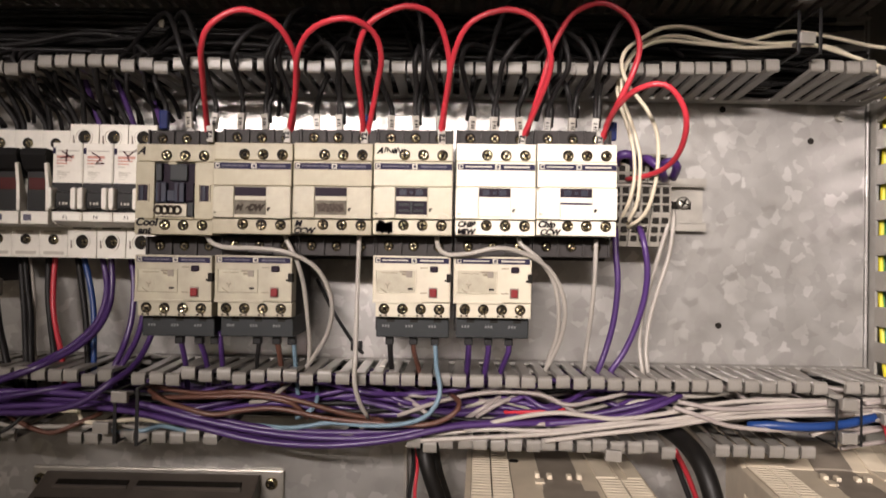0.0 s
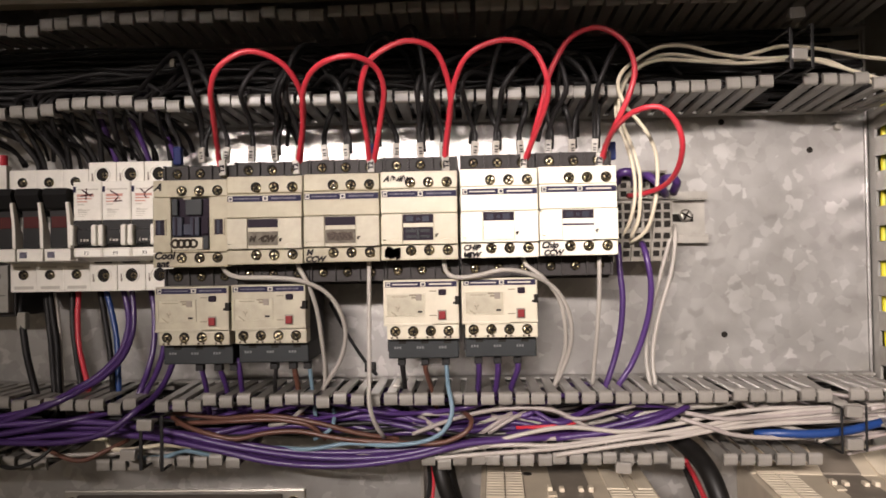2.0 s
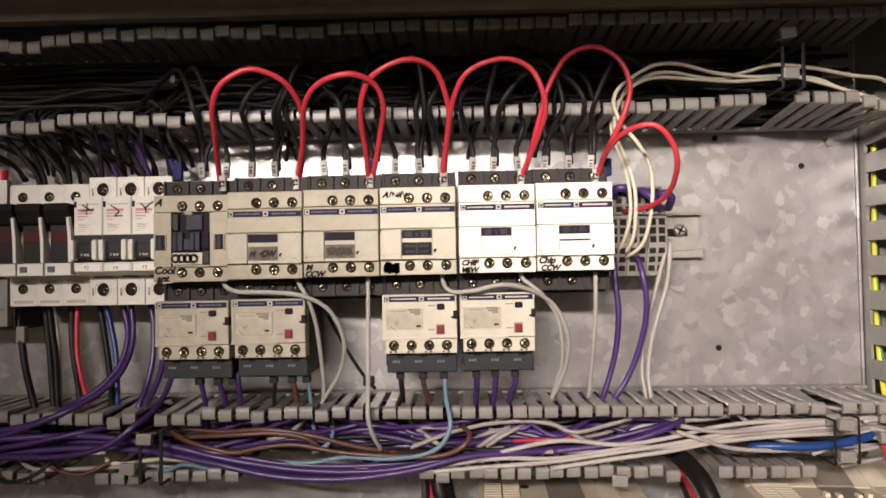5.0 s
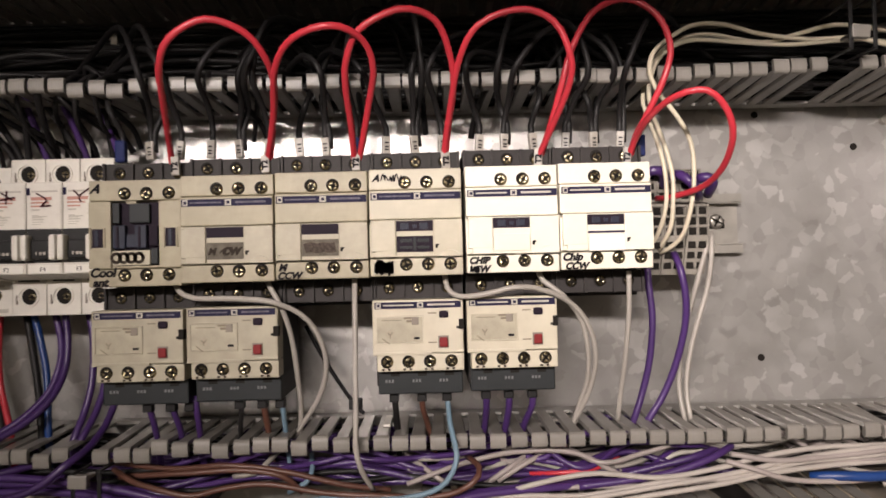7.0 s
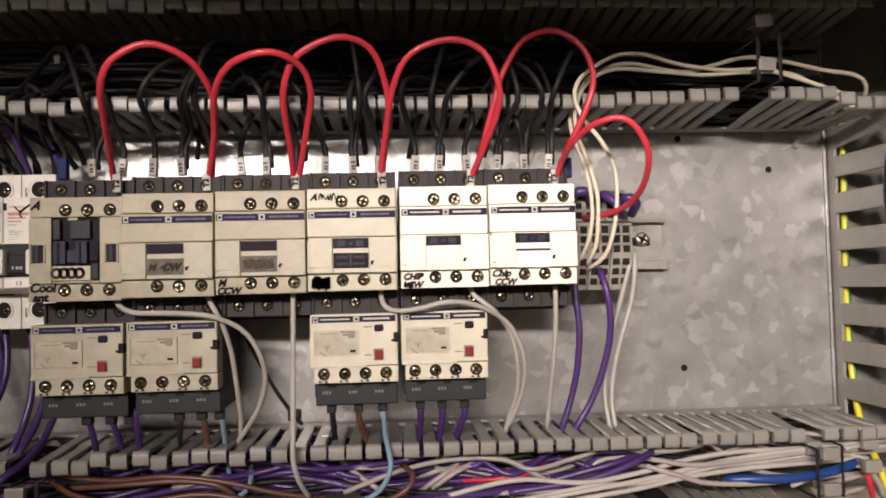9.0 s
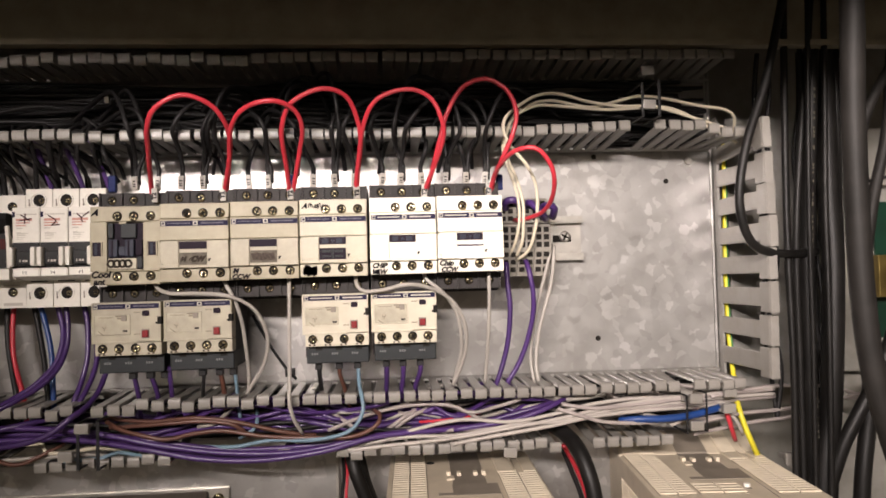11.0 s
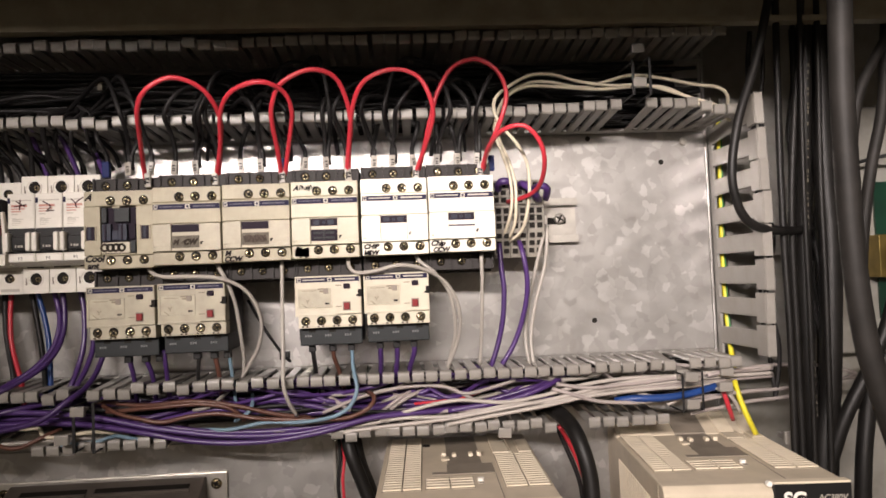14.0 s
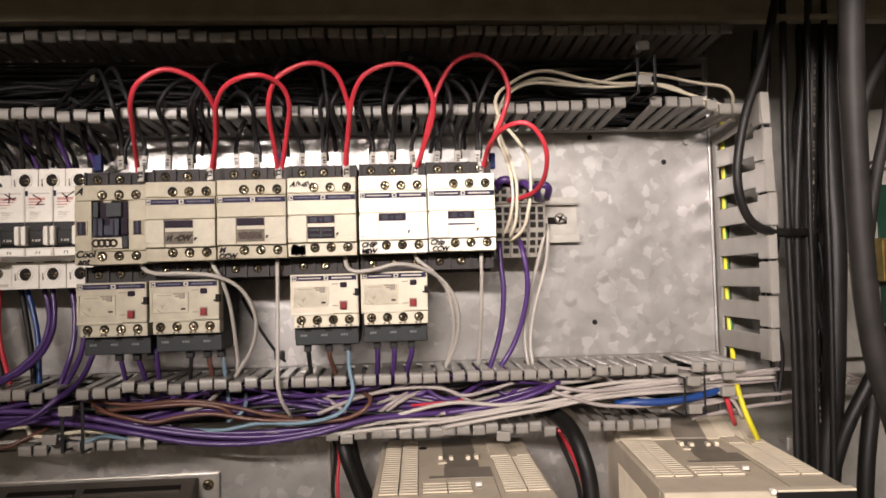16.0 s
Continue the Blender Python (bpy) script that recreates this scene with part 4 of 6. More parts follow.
# ---- terminal blocks at the end of the rail ----
for i in range(3):
    tb = thing("terminal_block", "grey spring-clamp rail terminal with square wire openings", "terminal block", (0.2830 + i * 0.0122, 0.0, 0.002), "terminal blocks")
    w = 0.0059
    pts = [(0.077, -0.026), (0.077, 0.026), (0.052, 0.030), (0.047, 0.030), (0.047, 0.012), (0.037, 0.010), (0.037, -0.008), (0.045, -0.028), (0.052, -0.028)]
    body = part("body", extrude_profile(pts, -w, w, 0.0004), TERM, tb)
    cells = []
    for col in (-0.0028, 0.0028):
        for z in (0.0262, 0.0205, 0.0150):
            cells.append((col - 0.0019, col + 0.0019, 0.0463, 0.0467, z - 0.0017, z + 0.0017))
        for z in (0.0060, 0.0005, -0.0050):
            cells.append((col - 0.0019, col + 0.0019, 0.0363, 0.0368, z - 0.0019, z + 0.0019))
    for r in cells:
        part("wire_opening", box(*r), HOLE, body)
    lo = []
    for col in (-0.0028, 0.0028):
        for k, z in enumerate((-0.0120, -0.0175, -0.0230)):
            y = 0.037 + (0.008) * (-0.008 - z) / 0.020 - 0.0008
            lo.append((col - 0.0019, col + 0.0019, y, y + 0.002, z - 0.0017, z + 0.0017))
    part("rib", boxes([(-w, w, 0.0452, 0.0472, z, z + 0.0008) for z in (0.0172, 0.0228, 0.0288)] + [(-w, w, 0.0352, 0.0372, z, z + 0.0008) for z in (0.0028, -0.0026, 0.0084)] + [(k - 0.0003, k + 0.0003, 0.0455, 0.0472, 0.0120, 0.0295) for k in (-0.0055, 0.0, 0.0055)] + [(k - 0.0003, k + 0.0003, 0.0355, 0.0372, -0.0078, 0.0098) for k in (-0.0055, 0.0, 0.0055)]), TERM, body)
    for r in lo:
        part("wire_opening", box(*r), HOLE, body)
end = tagged(part("end_stop", box(0.3135, 0.3180, 0.055, 0.077, -0.018, 0.020, 0.0008), TERM), "grey plastic end stop clipped on the rail", "end stop")

# ---- lower devices ----
bx = thing("resistor_box", "black louvred steel cover with plated flange, screwed to the plate", "enclosure", (0, 0, 0))
part("flange", box(-0.0980, 0.0708, 0.0800, 0.0834, -0.27, -0.1795, 0.0008), PLATED, bx, "plated steel flange")
A, B = Vector((0, 0.0770, -0.1815)), Vector((0, 0.0210, -0.2085))
part("body", extrude_profile([(0.0798, -0.27), (0.0798, -0.1822), (0.0770, -0.1815), (0.0210, -0.2085), (0.0150, -0.2150), (0.0150, -0.27)], -0.0870, 0.0555, 0.0012), BLACK_STEEL, bx)
for k, rows in enumerate((((-0.075, -0.028), (-0.022, 0.046)), ((-0.082, -0.033), (-0.028, 0.043)), ((-0.082, 0.040),))):
    u = 0.18 + 0.27 * k
    q = A.lerp(B, u)
    for x0, x1 in rows:
        lv = part("louvre", box(x0 - 0.001, x1 + 0.001, -0.0052, -0.0030, -0.0004, 0.0020, 0.0009), BLACK_STEEL, bx)
        lv.matrix_basis = pose(0, q.y, q.z + 0.0002, 26, 0, 0)
        part("louvre_slot", box(x0, x1, -0.0031, 0.0030, -0.0006, 0.0009, 0.0004), HOLE, lv)
for x, z in ((0.0628, -0.1880), (-0.0925, -0.1880), (0.0628, -0.235)):
    share("screw", screw_mesh(0.0042), bx, (x, 0.0793, z))


def inverter(x, y0, turn, label):
    """A drive seen from above its vented top; local y runs from the front (-) to the plate (+)."""
    v = thing("inverter_drive", label, "inverter", (x, y0, -0.1630), "inverter drives")
    v.rotation_euler = (0, 0, radians(turn))
    W, F, back, panel = 0.0525, -0.0905, 0.082 - y0, (0.0090, 0.0512)
    prof = [(back, -0.16), (back, 0.0), (F + 0.004, 0.0), (F, -0.004), (F, -0.16)]
    part("body", extrude_profile(prof, -W, W, 0.0012), INVERTER, v)

    def vents(x0, x1, y0, y1, n):
        # flat darker sheet paints the shade in the gaps between bars
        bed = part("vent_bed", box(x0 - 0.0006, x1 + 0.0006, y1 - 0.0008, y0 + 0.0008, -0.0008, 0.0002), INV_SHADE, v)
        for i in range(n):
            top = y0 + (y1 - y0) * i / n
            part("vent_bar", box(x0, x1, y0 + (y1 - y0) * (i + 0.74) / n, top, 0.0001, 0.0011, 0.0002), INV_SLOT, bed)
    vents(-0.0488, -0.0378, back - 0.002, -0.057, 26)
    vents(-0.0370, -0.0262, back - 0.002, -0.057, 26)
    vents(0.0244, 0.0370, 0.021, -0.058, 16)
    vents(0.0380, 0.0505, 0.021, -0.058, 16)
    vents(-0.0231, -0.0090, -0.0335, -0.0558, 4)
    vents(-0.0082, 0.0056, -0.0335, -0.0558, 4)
    part("upper_plate", box(0.0238, 0.0352, 0.0225, back - 0.001, 0.0001, 0.0014, 0.0003), INV_SLOT, v)
    part("upper_plate", box(0.0420, 0.0506, 0.0225, 0.058, 0.0001, 0.0014, 0.0003), INV_SLOT, v)
    if y0:
        part("rear_ridge", extrude_profile([(back, -0.001), (back, 0.0110), (back - 0.006, 0.0110), (back - 0.034, 0.0004), (back - 0.034, -0.001)], -W + 0.0004, W - 0.0004, 0.0006), INVERTER, v)
        for x0, x1, m in ((-0.0487, -0.0263, INV_SLOT), (-0.0087, 0.0139, INV_DARK), (0.0238, 0.0352, INV_SLOT), (0.0420, 0.0506, INV_SLOT)):
            part("ridge_panel", extrude_profile([(back - 0.001, 0.0112), (back - 0.006, 0.0116), (back - 0.034, 0.0016), (back - 0.034, 0.0002), (back - 0.006, 0.0100), (back - 0.001, 0.0100)], x0, x1), m, v)
    part("cover_rib", box(0.0356, 0.0366, 0.0225, back - 0.001, 0.0, 0.0020, 0.0003), INVERTER, v)
    part("cover_seam", box(0.0206, 0.0210, -0.080, -0.0250, -0.0002, 0.0003), INV_DARK, v)
    rec = part("recess", boxes([(-0.0087, 0.0139, -0.0014, back - 0.001, -0.0005, 0.0004), (-0.0095, 0.0208, -0.0194, -0.0015, -0.0005, 0.0004), (-0.0190, 0.0208, -0.0247, -0.0195, -0.0005, 0.0004)], 0.0), INV_DARK, v, "brown-grey moulded recess")
    for a, h in ((-0.0122, 0.0034), (-0.0050, 0.0026), (0.0064, 0.0026), (0.0122, 0.0032)):
        part("clip", box(a, a + 0.0030, 0.0175, 0.0235, 0.0, h, 0.0007), INV_SLOT, rec)
    part("clip_foot", box(-0.0125, -0.0070, 0.0090, 0.0172, 0.0, 0.0012, 0.0004), INVERTER, rec)
    part("vent_hole", disc(0.0030, 0.0006, at=(0, 0, 0)), HOLE, v).matrix_basis = pose(-0.0227, 0.0544, 0.0007, -90, 0, 0)
    post = part("lid_screw", disc(0.0020, 0.0022, at=(0, 0, 0)), LABEL, v)
    post.matrix_basis = pose(0.0103, -0.0424, 0.0022, -90, 0, 0)
    # shadow of the lid screw, painted as a flat brown-grey patch
    part("painted_screw_shadow", box(0.0086, 0.0118, -0.0475, -0.0440, 0.0, 0.0003), INV_DARK, v)
    for i in range(17):
        part("side_vent", box(-W - 0.0006, -W + 0.0005, 0.030 - 0.0055 * i, 0.0328 - 0.0055 * i, -0.055, -0.014), INV_SLOT, v)
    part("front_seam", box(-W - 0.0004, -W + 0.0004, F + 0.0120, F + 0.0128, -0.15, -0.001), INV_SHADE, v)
    p = part("display_panel", box(panel[0], panel[1] + 0.0010, F - 0.0012, F + 0.0030, -0.12, 0.0010, 0.0006), BLACK_P, v, "black display panel")
    part("panel_lip", box(panel[0] - 0.0006, panel[1] + 0.0004, F - 0.0022, F + 0.0040, 0.0008, 0.0022, 0.0005), INV_SLOT, v)
    part("lip_stud", disc(0.0016, 0.003, at=(panel[0] - 0.0026, F - 0.0020, 0.0010), n=12), LABEL, v)
    text("SG", 0.0108, (panel[0] + 0.0052, F - 0.0014, -0.0115), LABEL, p, bold=0.0004)
    text("AC380V", 0.0046, (panel[0] + 0.0242, F - 0.0014, -0.0088), PALE_INK, p, shear=0.25, bold=0.0)
    for k in range(3):
        x0 = panel[0] + 0.0160 + k * 0.0062
        part("led_digit", boxes([(x0, x0 + 0.0044, F - 0.0016, F - 0.0012, z, z + 0.0009) for z in (-0.0160, -0.0200, -0.0240)] + [(x0 + 0.0038, x0 + 0.0047, F - 0.0016, F - 0.0012, -0.0235, -0.0165)]), LED, p)
    part("led_dot", box(panel[0] + 0.0045, panel[0] + 0.0070, F - 0.0016, F - 0.0012, -0.0165, -0.0150), LED, p)
    stroke([(-0.0330, -0.0125), (-0.0285, -0.0185)], 0.0012, INK, v, F - 0.0002)
    stroke([(-0.0270, -0.0125), (-0.0320, -0.0195)], 0.0012, INK, v, F - 0.0003)
    return v


inverter(0.2425, 0.0, -2.2, "tan plastic inverter drive with vented top")
inverter(0.4124, 0.0070, -5.5, "tan plastic inverter drive with black display and red digits")

# ---- housings of the work lamp and of the added fill lamp ----
wl = thing("work_lamp", "white enamelled batten work lamp on the aisle side", "lamp", (0, 0, 0))
hood = part("housing", box(-0.31, 0.31, -0.035, 0.035, 0.004, 0.030, 0.004), WHITE_P, wl)
wl.matrix_basis = work_light.matrix_world
for x in (-0.17, 0.16):
    rod = part("hanger_rod", box(x - 0.004, x + 0.004, -1.095 + (0.02 - x) * -0.42, -1.083 + (0.02 - x) * -0.42, 0.255, 0.9505), PLATED, wl)
    rod.matrix_basis = wl.matrix_basis.inverted()
cl = thing("fill_lamp", "white enamelled housing of the added ceiling fill lamp", "lamp", (0.2, -1.35, 0.932))
part("housing", box(-0.47, 0.47, -0.09, 0.09, 0.002, 0.019, 0.004), WHITE_P, cl)

# ---- wiring ----
def mm(*points):
    return [(x / 1000, y / 1000, z / 1000) for x, y, z in points]


wire("red", 1.6, mm((33.8, 24.0, 36.3), (36.2, 14.0, 44.6), (43.5, -14.0, 59.8), (48.5, -32.0, 71.6), (55.2, -38.0, 82.2), (70.5, -38.0, 90.0), (85.6, -32.0, 86.0), (92.5, -22.0, 77.5), (93.4, -8.0, 67.9), (89.1, 8.0, 52.8), (83.8, 22.0, 35.0)), "looping above the contactors")
wire("red", 1.6, mm((82.4, 22.0, 34.4), (90.4, 2.0, 55.1), (96.8, -22.0, 72.7), (107.4, -34.0, 82.5), (124.8, -38.0, 86.2), (137.1, -28.0, 82.7), (140.6, -16.0, 73.1), (136.8, 0.0, 60.3), (128.9, 22.0, 34.1)), "looping above the contactors")
wire("red", 1.6, mm((127.2, 22.0, 34.2), (127.6, 4.0, 51.3), (127.3, -12.0, 64.7), (128.8, -22.0, 75.1), (135.9, -30.0, 86.9), (154.4, -31.0, 95.3), (169.4, -26.0, 91.7), (176.1, -16.0, 78.5), (177.6, -4.0, 65.1), (175.2, 10.0, 51.2), (173.3, 22.0, 33.3)), "looping above the contactors")
wire("red", 1.6, mm((172.0, 22.0, 33.3), (175.3, 6.0, 53.9), (180.4, -16.0, 76.9), (189.3, -24.0, 90.2), (207.8, -25.0, 96.3), (223.2, -23.0, 91.2), (231.0, -20.0, 76.2), (231.7, -12.0, 65.5), (226.8, 4.0, 50.8), (219.2, 22.0, 32.4)), "looping above the contactors")
wire("red", 1.65, mm((220.9, 22.0, 32.3), (226.7, 12.0, 52.2), (231.5, 4.0, 70.5), (236.1, 2.0, 86.4), (247.2, 2.0, 104.2), (263.7, 3.0, 110.3), (278.0, 2.0, 101.8), (283.6, 0.0, 86.3), (280.7, 0.0, 71.7), (274.6, 6.0, 56.7), (269.2, 16.0, 43.5), (268.1, 22.0, 31.4)), "looping above the contactors")
wire("red", 1.6, mm((266.1, 22.0, 31.4), (268.3, 12.0, 42.2), (270.3, -6.0, 49.8), (277.2, -24.0, 55.7), (289.1, -30.0, 56.7), (298.5, -28.0, 48.4), (303.3, -22.0, 37.1), (304.5, -6.0, 25.1), (301.4, 12.0, 18.2), (292.7, 30.0, 15.2), (288.8, 46.0, 15.8)), "looping down into the rail terminals")
wire("black", 2.3, mm((-110.9, 52.0, -40.6), (-109.3, 50.0, -49.8), (-106.2, 48.0, -62.6), (-101.2, 44.0, -80.5), (-93.5, 38.0, -96.6), (-89.0, 36.0, -108.1), (-85.9, 40.0, -119.7)), "between the breakers and the lower duct", "cable")
wire("black", 2.0, mm((-94.8, 55.0, -36.5), (-93.1, 54.0, -52.1), (-88.6, 50.0, -74.1), (-82.2, 42.0, -98.5), (-80.8, 42.0, -120.2)), "between the breakers and the lower duct")
wire("black", 2.0, mm((-90.7, 52.0, -36.4), (-87.4, 50.0, -55.6), (-83.7, 48.0, -73.9), (-78.1, 40.0, -98.2), (-77.1, 42.0, -120.2)), "between the breakers and the lower duct")
wire("white", 1.6, mm((-90.0, 54.0, -36.5), (-87.3, 54.0, -48.5), (-84.4, 52.0, -63.2), (-82.6, 50.0, -81.5), (-78.5, 44.0, -98.9), (-77.1, 44.0, -120.7)), "between the breakers and the lower duct")
wire("black", 2.0, mm((-76.8, 55.0, -36.7), (-74.9, 52.0, -63.3), (-70.6, 48.0, -81.4), (-64.8, 42.0, -98.7), (-63.1, 42.0, -120.4)), "between the breakers and the lower duct")
wire("red", 1.8, mm((-71.7, 54.0, -36.8), (-71.8, 52.0, -56.0), (-70.1, 50.0, -74.3), (-65.0, 46.0, -88.4), (-60.0, 42.0, -100.5), (-57.5, 42.0, -120.4)), "between the breakers and the lower duct")
wire("black", 2.0, mm((-58.5, 55.0, -37.0), (-53.7, 52.0, -56.2), (-48.5, 48.0, -77.9), (-43.8, 42.0, -98.9), (-42.8, 42.0, -120.5)), "between the breakers and the lower duct")
wire("blue", 1.9, mm((-53.2, 52.0, -36.9), (-48.5, 50.0, -50.6), (-44.3, 48.0, -67.0), (-42.3, 46.0, -81.4), (-40.1, 42.0, -98.9), (-39.5, 42.0, -120.5)), "between the breakers and the lower duct")
wire("purple", 1.9, mm((-41.5, 52.0, -37.1), (-37.3, 50.0, -50.7), (-35.1, 46.0, -63.2), (-37.9, 40.0, -78.8), (-47.9, 32.0, -91.7), (-58.1, 26.0, -98.7), (-65.0, 18.0, -103.3), (-82.9, 14.0, -110.5), (-129.2, 20.0, -118.3)), "between the breakers and the lower duct")
wire("purple", 1.9, mm((-34.6, 50.0, -37.1), (-32.3, 48.0, -54.3), (-32.0, 44.0, -68.5), (-34.9, 36.0, -81.9), (-43.0, 28.0, -92.2), (-53.1, 20.0, -99.0), (-62.0, 14.0, -103.9), (-88.7, 12.0, -113.4), (-134.8, 18.0, -128.2)), "between the breakers and the lower duct")
wire("purple", 1.9, mm((-23.1, 52.0, -37.3), (-19.7, 50.0, -52.8), (-18.5, 46.0, -74.4), (-20.6, 42.0, -90.1), (-23.3, 34.0, -104.7), (-29.9, 34.0, -122.4)), "between the breakers and the lower duct")
wire("purple", 1.9, mm((-20.0, 60.0, -37.8), (-14.3, 52.0, -71.5), (-14.1, 46.0, -85.3), (-16.1, 40.0, -95.2), (-19.9, 32.0, -106.5), (-29.9, 34.0, -124.1)), "between the breakers and the lower duct")
wire("purple", 1.9, mm((-0.2, 40.0, -77.4), (-3.1, 38.0, -86.1), (-5.3, 30.0, -97.1), (-8.4, 18.0, -105.2), (-12.6, 8.0, -109.1), (-27.7, 4.0, -120.4), (-49.7, 4.0, -126.1), (-78.1, 6.0, -127.5), (-130.5, 12.0, -126.7)), "between the breakers and the lower duct")
wire("purple", 1.7, mm((20.1, 24.0, -80.7), (20.8, 24.0, -87.6), (21.3, 30.0, -100.2), (18.4, 42.0, -115.6), (18.7, 45.0, -127.1)), "from an overload relay into the lower duct")
wire("purple", 1.7, mm((31.7, 24.0, -80.8), (32.3, 24.0, -87.8), (34.1, 30.0, -100.3), (31.5, 42.0, -115.7), (31.9, 45.0, -127.2)), "from an overload relay into the lower duct")
wire("purple", 1.7, mm((43.6, 24.0, -81.0), (44.2, 24.0, -87.9), (43.7, 30.0, -100.4), (41.3, 42.0, -115.8), (41.8, 45.0, -127.3)), "from an overload relay into the lower duct")
wire("black", 1.3, mm((66.3, 24.0, -81.2), (66.9, 24.0, -88.1), (64.6, 30.0, -100.6), (62.8, 42.0, -116.0), (63.3, 45.0, -127.4)), "from an overload relay into the lower duct")
wire("brown", 1.7, mm((77.8, 24.0, -81.3), (78.4, 24.0, -88.2), (79.0, 30.0, -100.7), (77.6, 42.0, -116.1), (78.2, 45.0, -127.5)), "from an overload relay into the lower duct")
wire("sky", 1.35, mm((87.2, 24.0, -81.4), (87.8, 24.0, -88.3), (87.8, 30.0, -100.8), (86.6, 42.0, -116.2), (87.3, 45.0, -127.6)), "from an overload relay into the lower duct")
wire("black", 1.6, mm((144.6, 24.0, -82.1), (145.2, 24.0, -90.6), (145.3, 34.0, -102.7), (145.7, 44.0, -122.4)), "from an overload relay into the lower duct")
wire("brown", 1.5, mm((158.7, 24.0, -82.2), (158.9, 25.0, -90.2), (161.7, 36.0, -103.3), (165.4, 44.0, -122.6)), "from an overload relay into the lower duct")
wire("sky", 1.35, mm((171.4, 24.0, -82.3), (172.0, 22.0, -90.6), (172.7, 14.0, -97.6), (174.7, 8.0, -106.4), (174.9, 6.0, -113.2), (169.8, 6.0, -122.9), (158.1, 8.0, -129.2), (136.2, 12.0, -132.4), (111.8, 18.0, -132.5), (87.4, 20.0, -136.3), (58.2, 26.0, -136.7), (27.4, 34.0, -143.9)), "from an overload relay across the duct fingers")
wire("purple", 1.8, mm((191.3, 24.0, -82.6), (191.5, 24.0, -89.4), (190.9, 34.0, -102.5), (188.0, 42.0, -117.0), (180.0, 46.0, -128.5)), "from an overload relay into the lower duct")
wire("purple", 1.8, mm((202.9, 24.0, -82.7), (203.1, 24.0, -89.5), (202.0, 34.0, -102.6), (199.3, 42.0, -117.1), (191.4, 46.0, -128.6)), "from an overload relay into the lower duct")
wire("purple", 1.8, mm((214.9, 24.0, -82.8), (215.1, 24.0, -89.6), (211.5, 34.0, -102.7), (208.9, 42.0, -117.2), (201.1, 46.0, -128.7)), "from an overload relay into the lower duct")
wire("grey", 1.35, mm((36.3, 16.0, -20.2), (40.0, 12.0, -27.0), (49.0, 8.0, -31.0), (68.7, 4.0, -31.5), (87.4, 2.0, -33.4), (101.1, 8.0, -40.4), (108.3, 14.0, -51.6), (110.9, 20.0, -65.8), (106.7, 28.0, -82.2), (98.1, 36.0, -95.6), (88.1, 44.0, -109.4)), "from a coil terminal to the lower duct")
wire("grey", 1.35, mm((82.1, 16.0, -20.9), (85.3, 12.0, -27.0), (90.3, 12.0, -36.1), (94.0, 18.0, -51.8), (95.3, 26.0, -73.2), (94.9, 36.0, -92.1), (92.1, 44.0, -109.5)), "from a coil terminal to the lower duct")
wire("grey", 1.35, mm((127.0, 12.0, -21.6), (126.7, 12.0, -41.7), (126.4, 11.0, -68.3), (126.4, 9.0, -91.3), (126.4, 7.0, -106.8), (129.2, 10.0, -118.7), (133.6, 18.0, -129.3)), "from a contactor down across the duct fingers")
wire("grey", 1.35, mm((171.6, 14.0, -21.6), (172.6, 10.0, -28.9), (177.9, 6.0, -33.2), (190.9, 2.0, -32.3), (205.5, 0.0, -29.2), (220.4, 4.0, -31.4), (235.9, 12.0, -39.9), (244.8, 18.0, -53.1), (248.1, 24.0, -67.9), (246.3, 32.0, -84.3), (240.3, 42.0, -102.3)), "from a coil terminal to the lower duct")
wire("grey", 1.35, mm((218.5, 14.0, -22.3), (220.6, 12.0, -27.0), (229.2, 10.0, -33.7), (238.7, 16.0, -45.1), (243.6, 22.0, -60.8), (244.7, 30.0, -78.8), (241.4, 38.0, -93.9), (238.7, 44.0, -107.2)), "from a coil terminal to the lower duct")
wire("grey", 1.35, mm((263.7, 14.0, -23.0), (263.7, 16.0, -43.8), (263.7, 26.0, -68.3), (263.5, 36.0, -86.8), (262.8, 42.0, -103.5)), "from a coil terminal to the lower duct")
wire("purple", 1.9, mm((280.5, 40.0, -15.3), (280.7, 38.0, -31.2), (282.1, 38.0, -48.8), (280.7, 40.0, -70.0), (276.9, 42.0, -87.8), (272.0, 42.0, -101.9), (267.2, 46.0, -116.8)), "from the rail terminals to the lower duct")
wire("purple", 1.9, mm((294.7, 38.0, -14.5), (295.8, 32.0, -22.6), (298.2, 32.0, -38.2), (298.1, 36.0, -55.8), (293.1, 40.0, -77.2), (286.2, 42.0, -93.2), (279.7, 42.0, -102.6), (274.3, 46.0, -116.8)), "from the rail terminals to the lower duct")
wire("grey", 1.4, mm((315.1, 45.0, -2.6), (313.1, 40.0, -10.5), (308.7, 42.0, -28.1), (302.9, 46.0, -53.1), (299.0, 46.0, -70.9), (297.9, 46.0, -88.6), (299.3, 42.0, -104.9)), "from the rail terminals to the lower duct")
wire("grey", 1.4, mm((317.5, 45.0, -3.4), (315.8, 40.0, -14.1), (313.9, 42.0, -31.8), (308.0, 44.0, -53.0), (303.9, 46.0, -70.9), (301.8, 46.0, -88.7), (302.4, 42.0, -105.0)), "from the rail terminals to the lower duct")
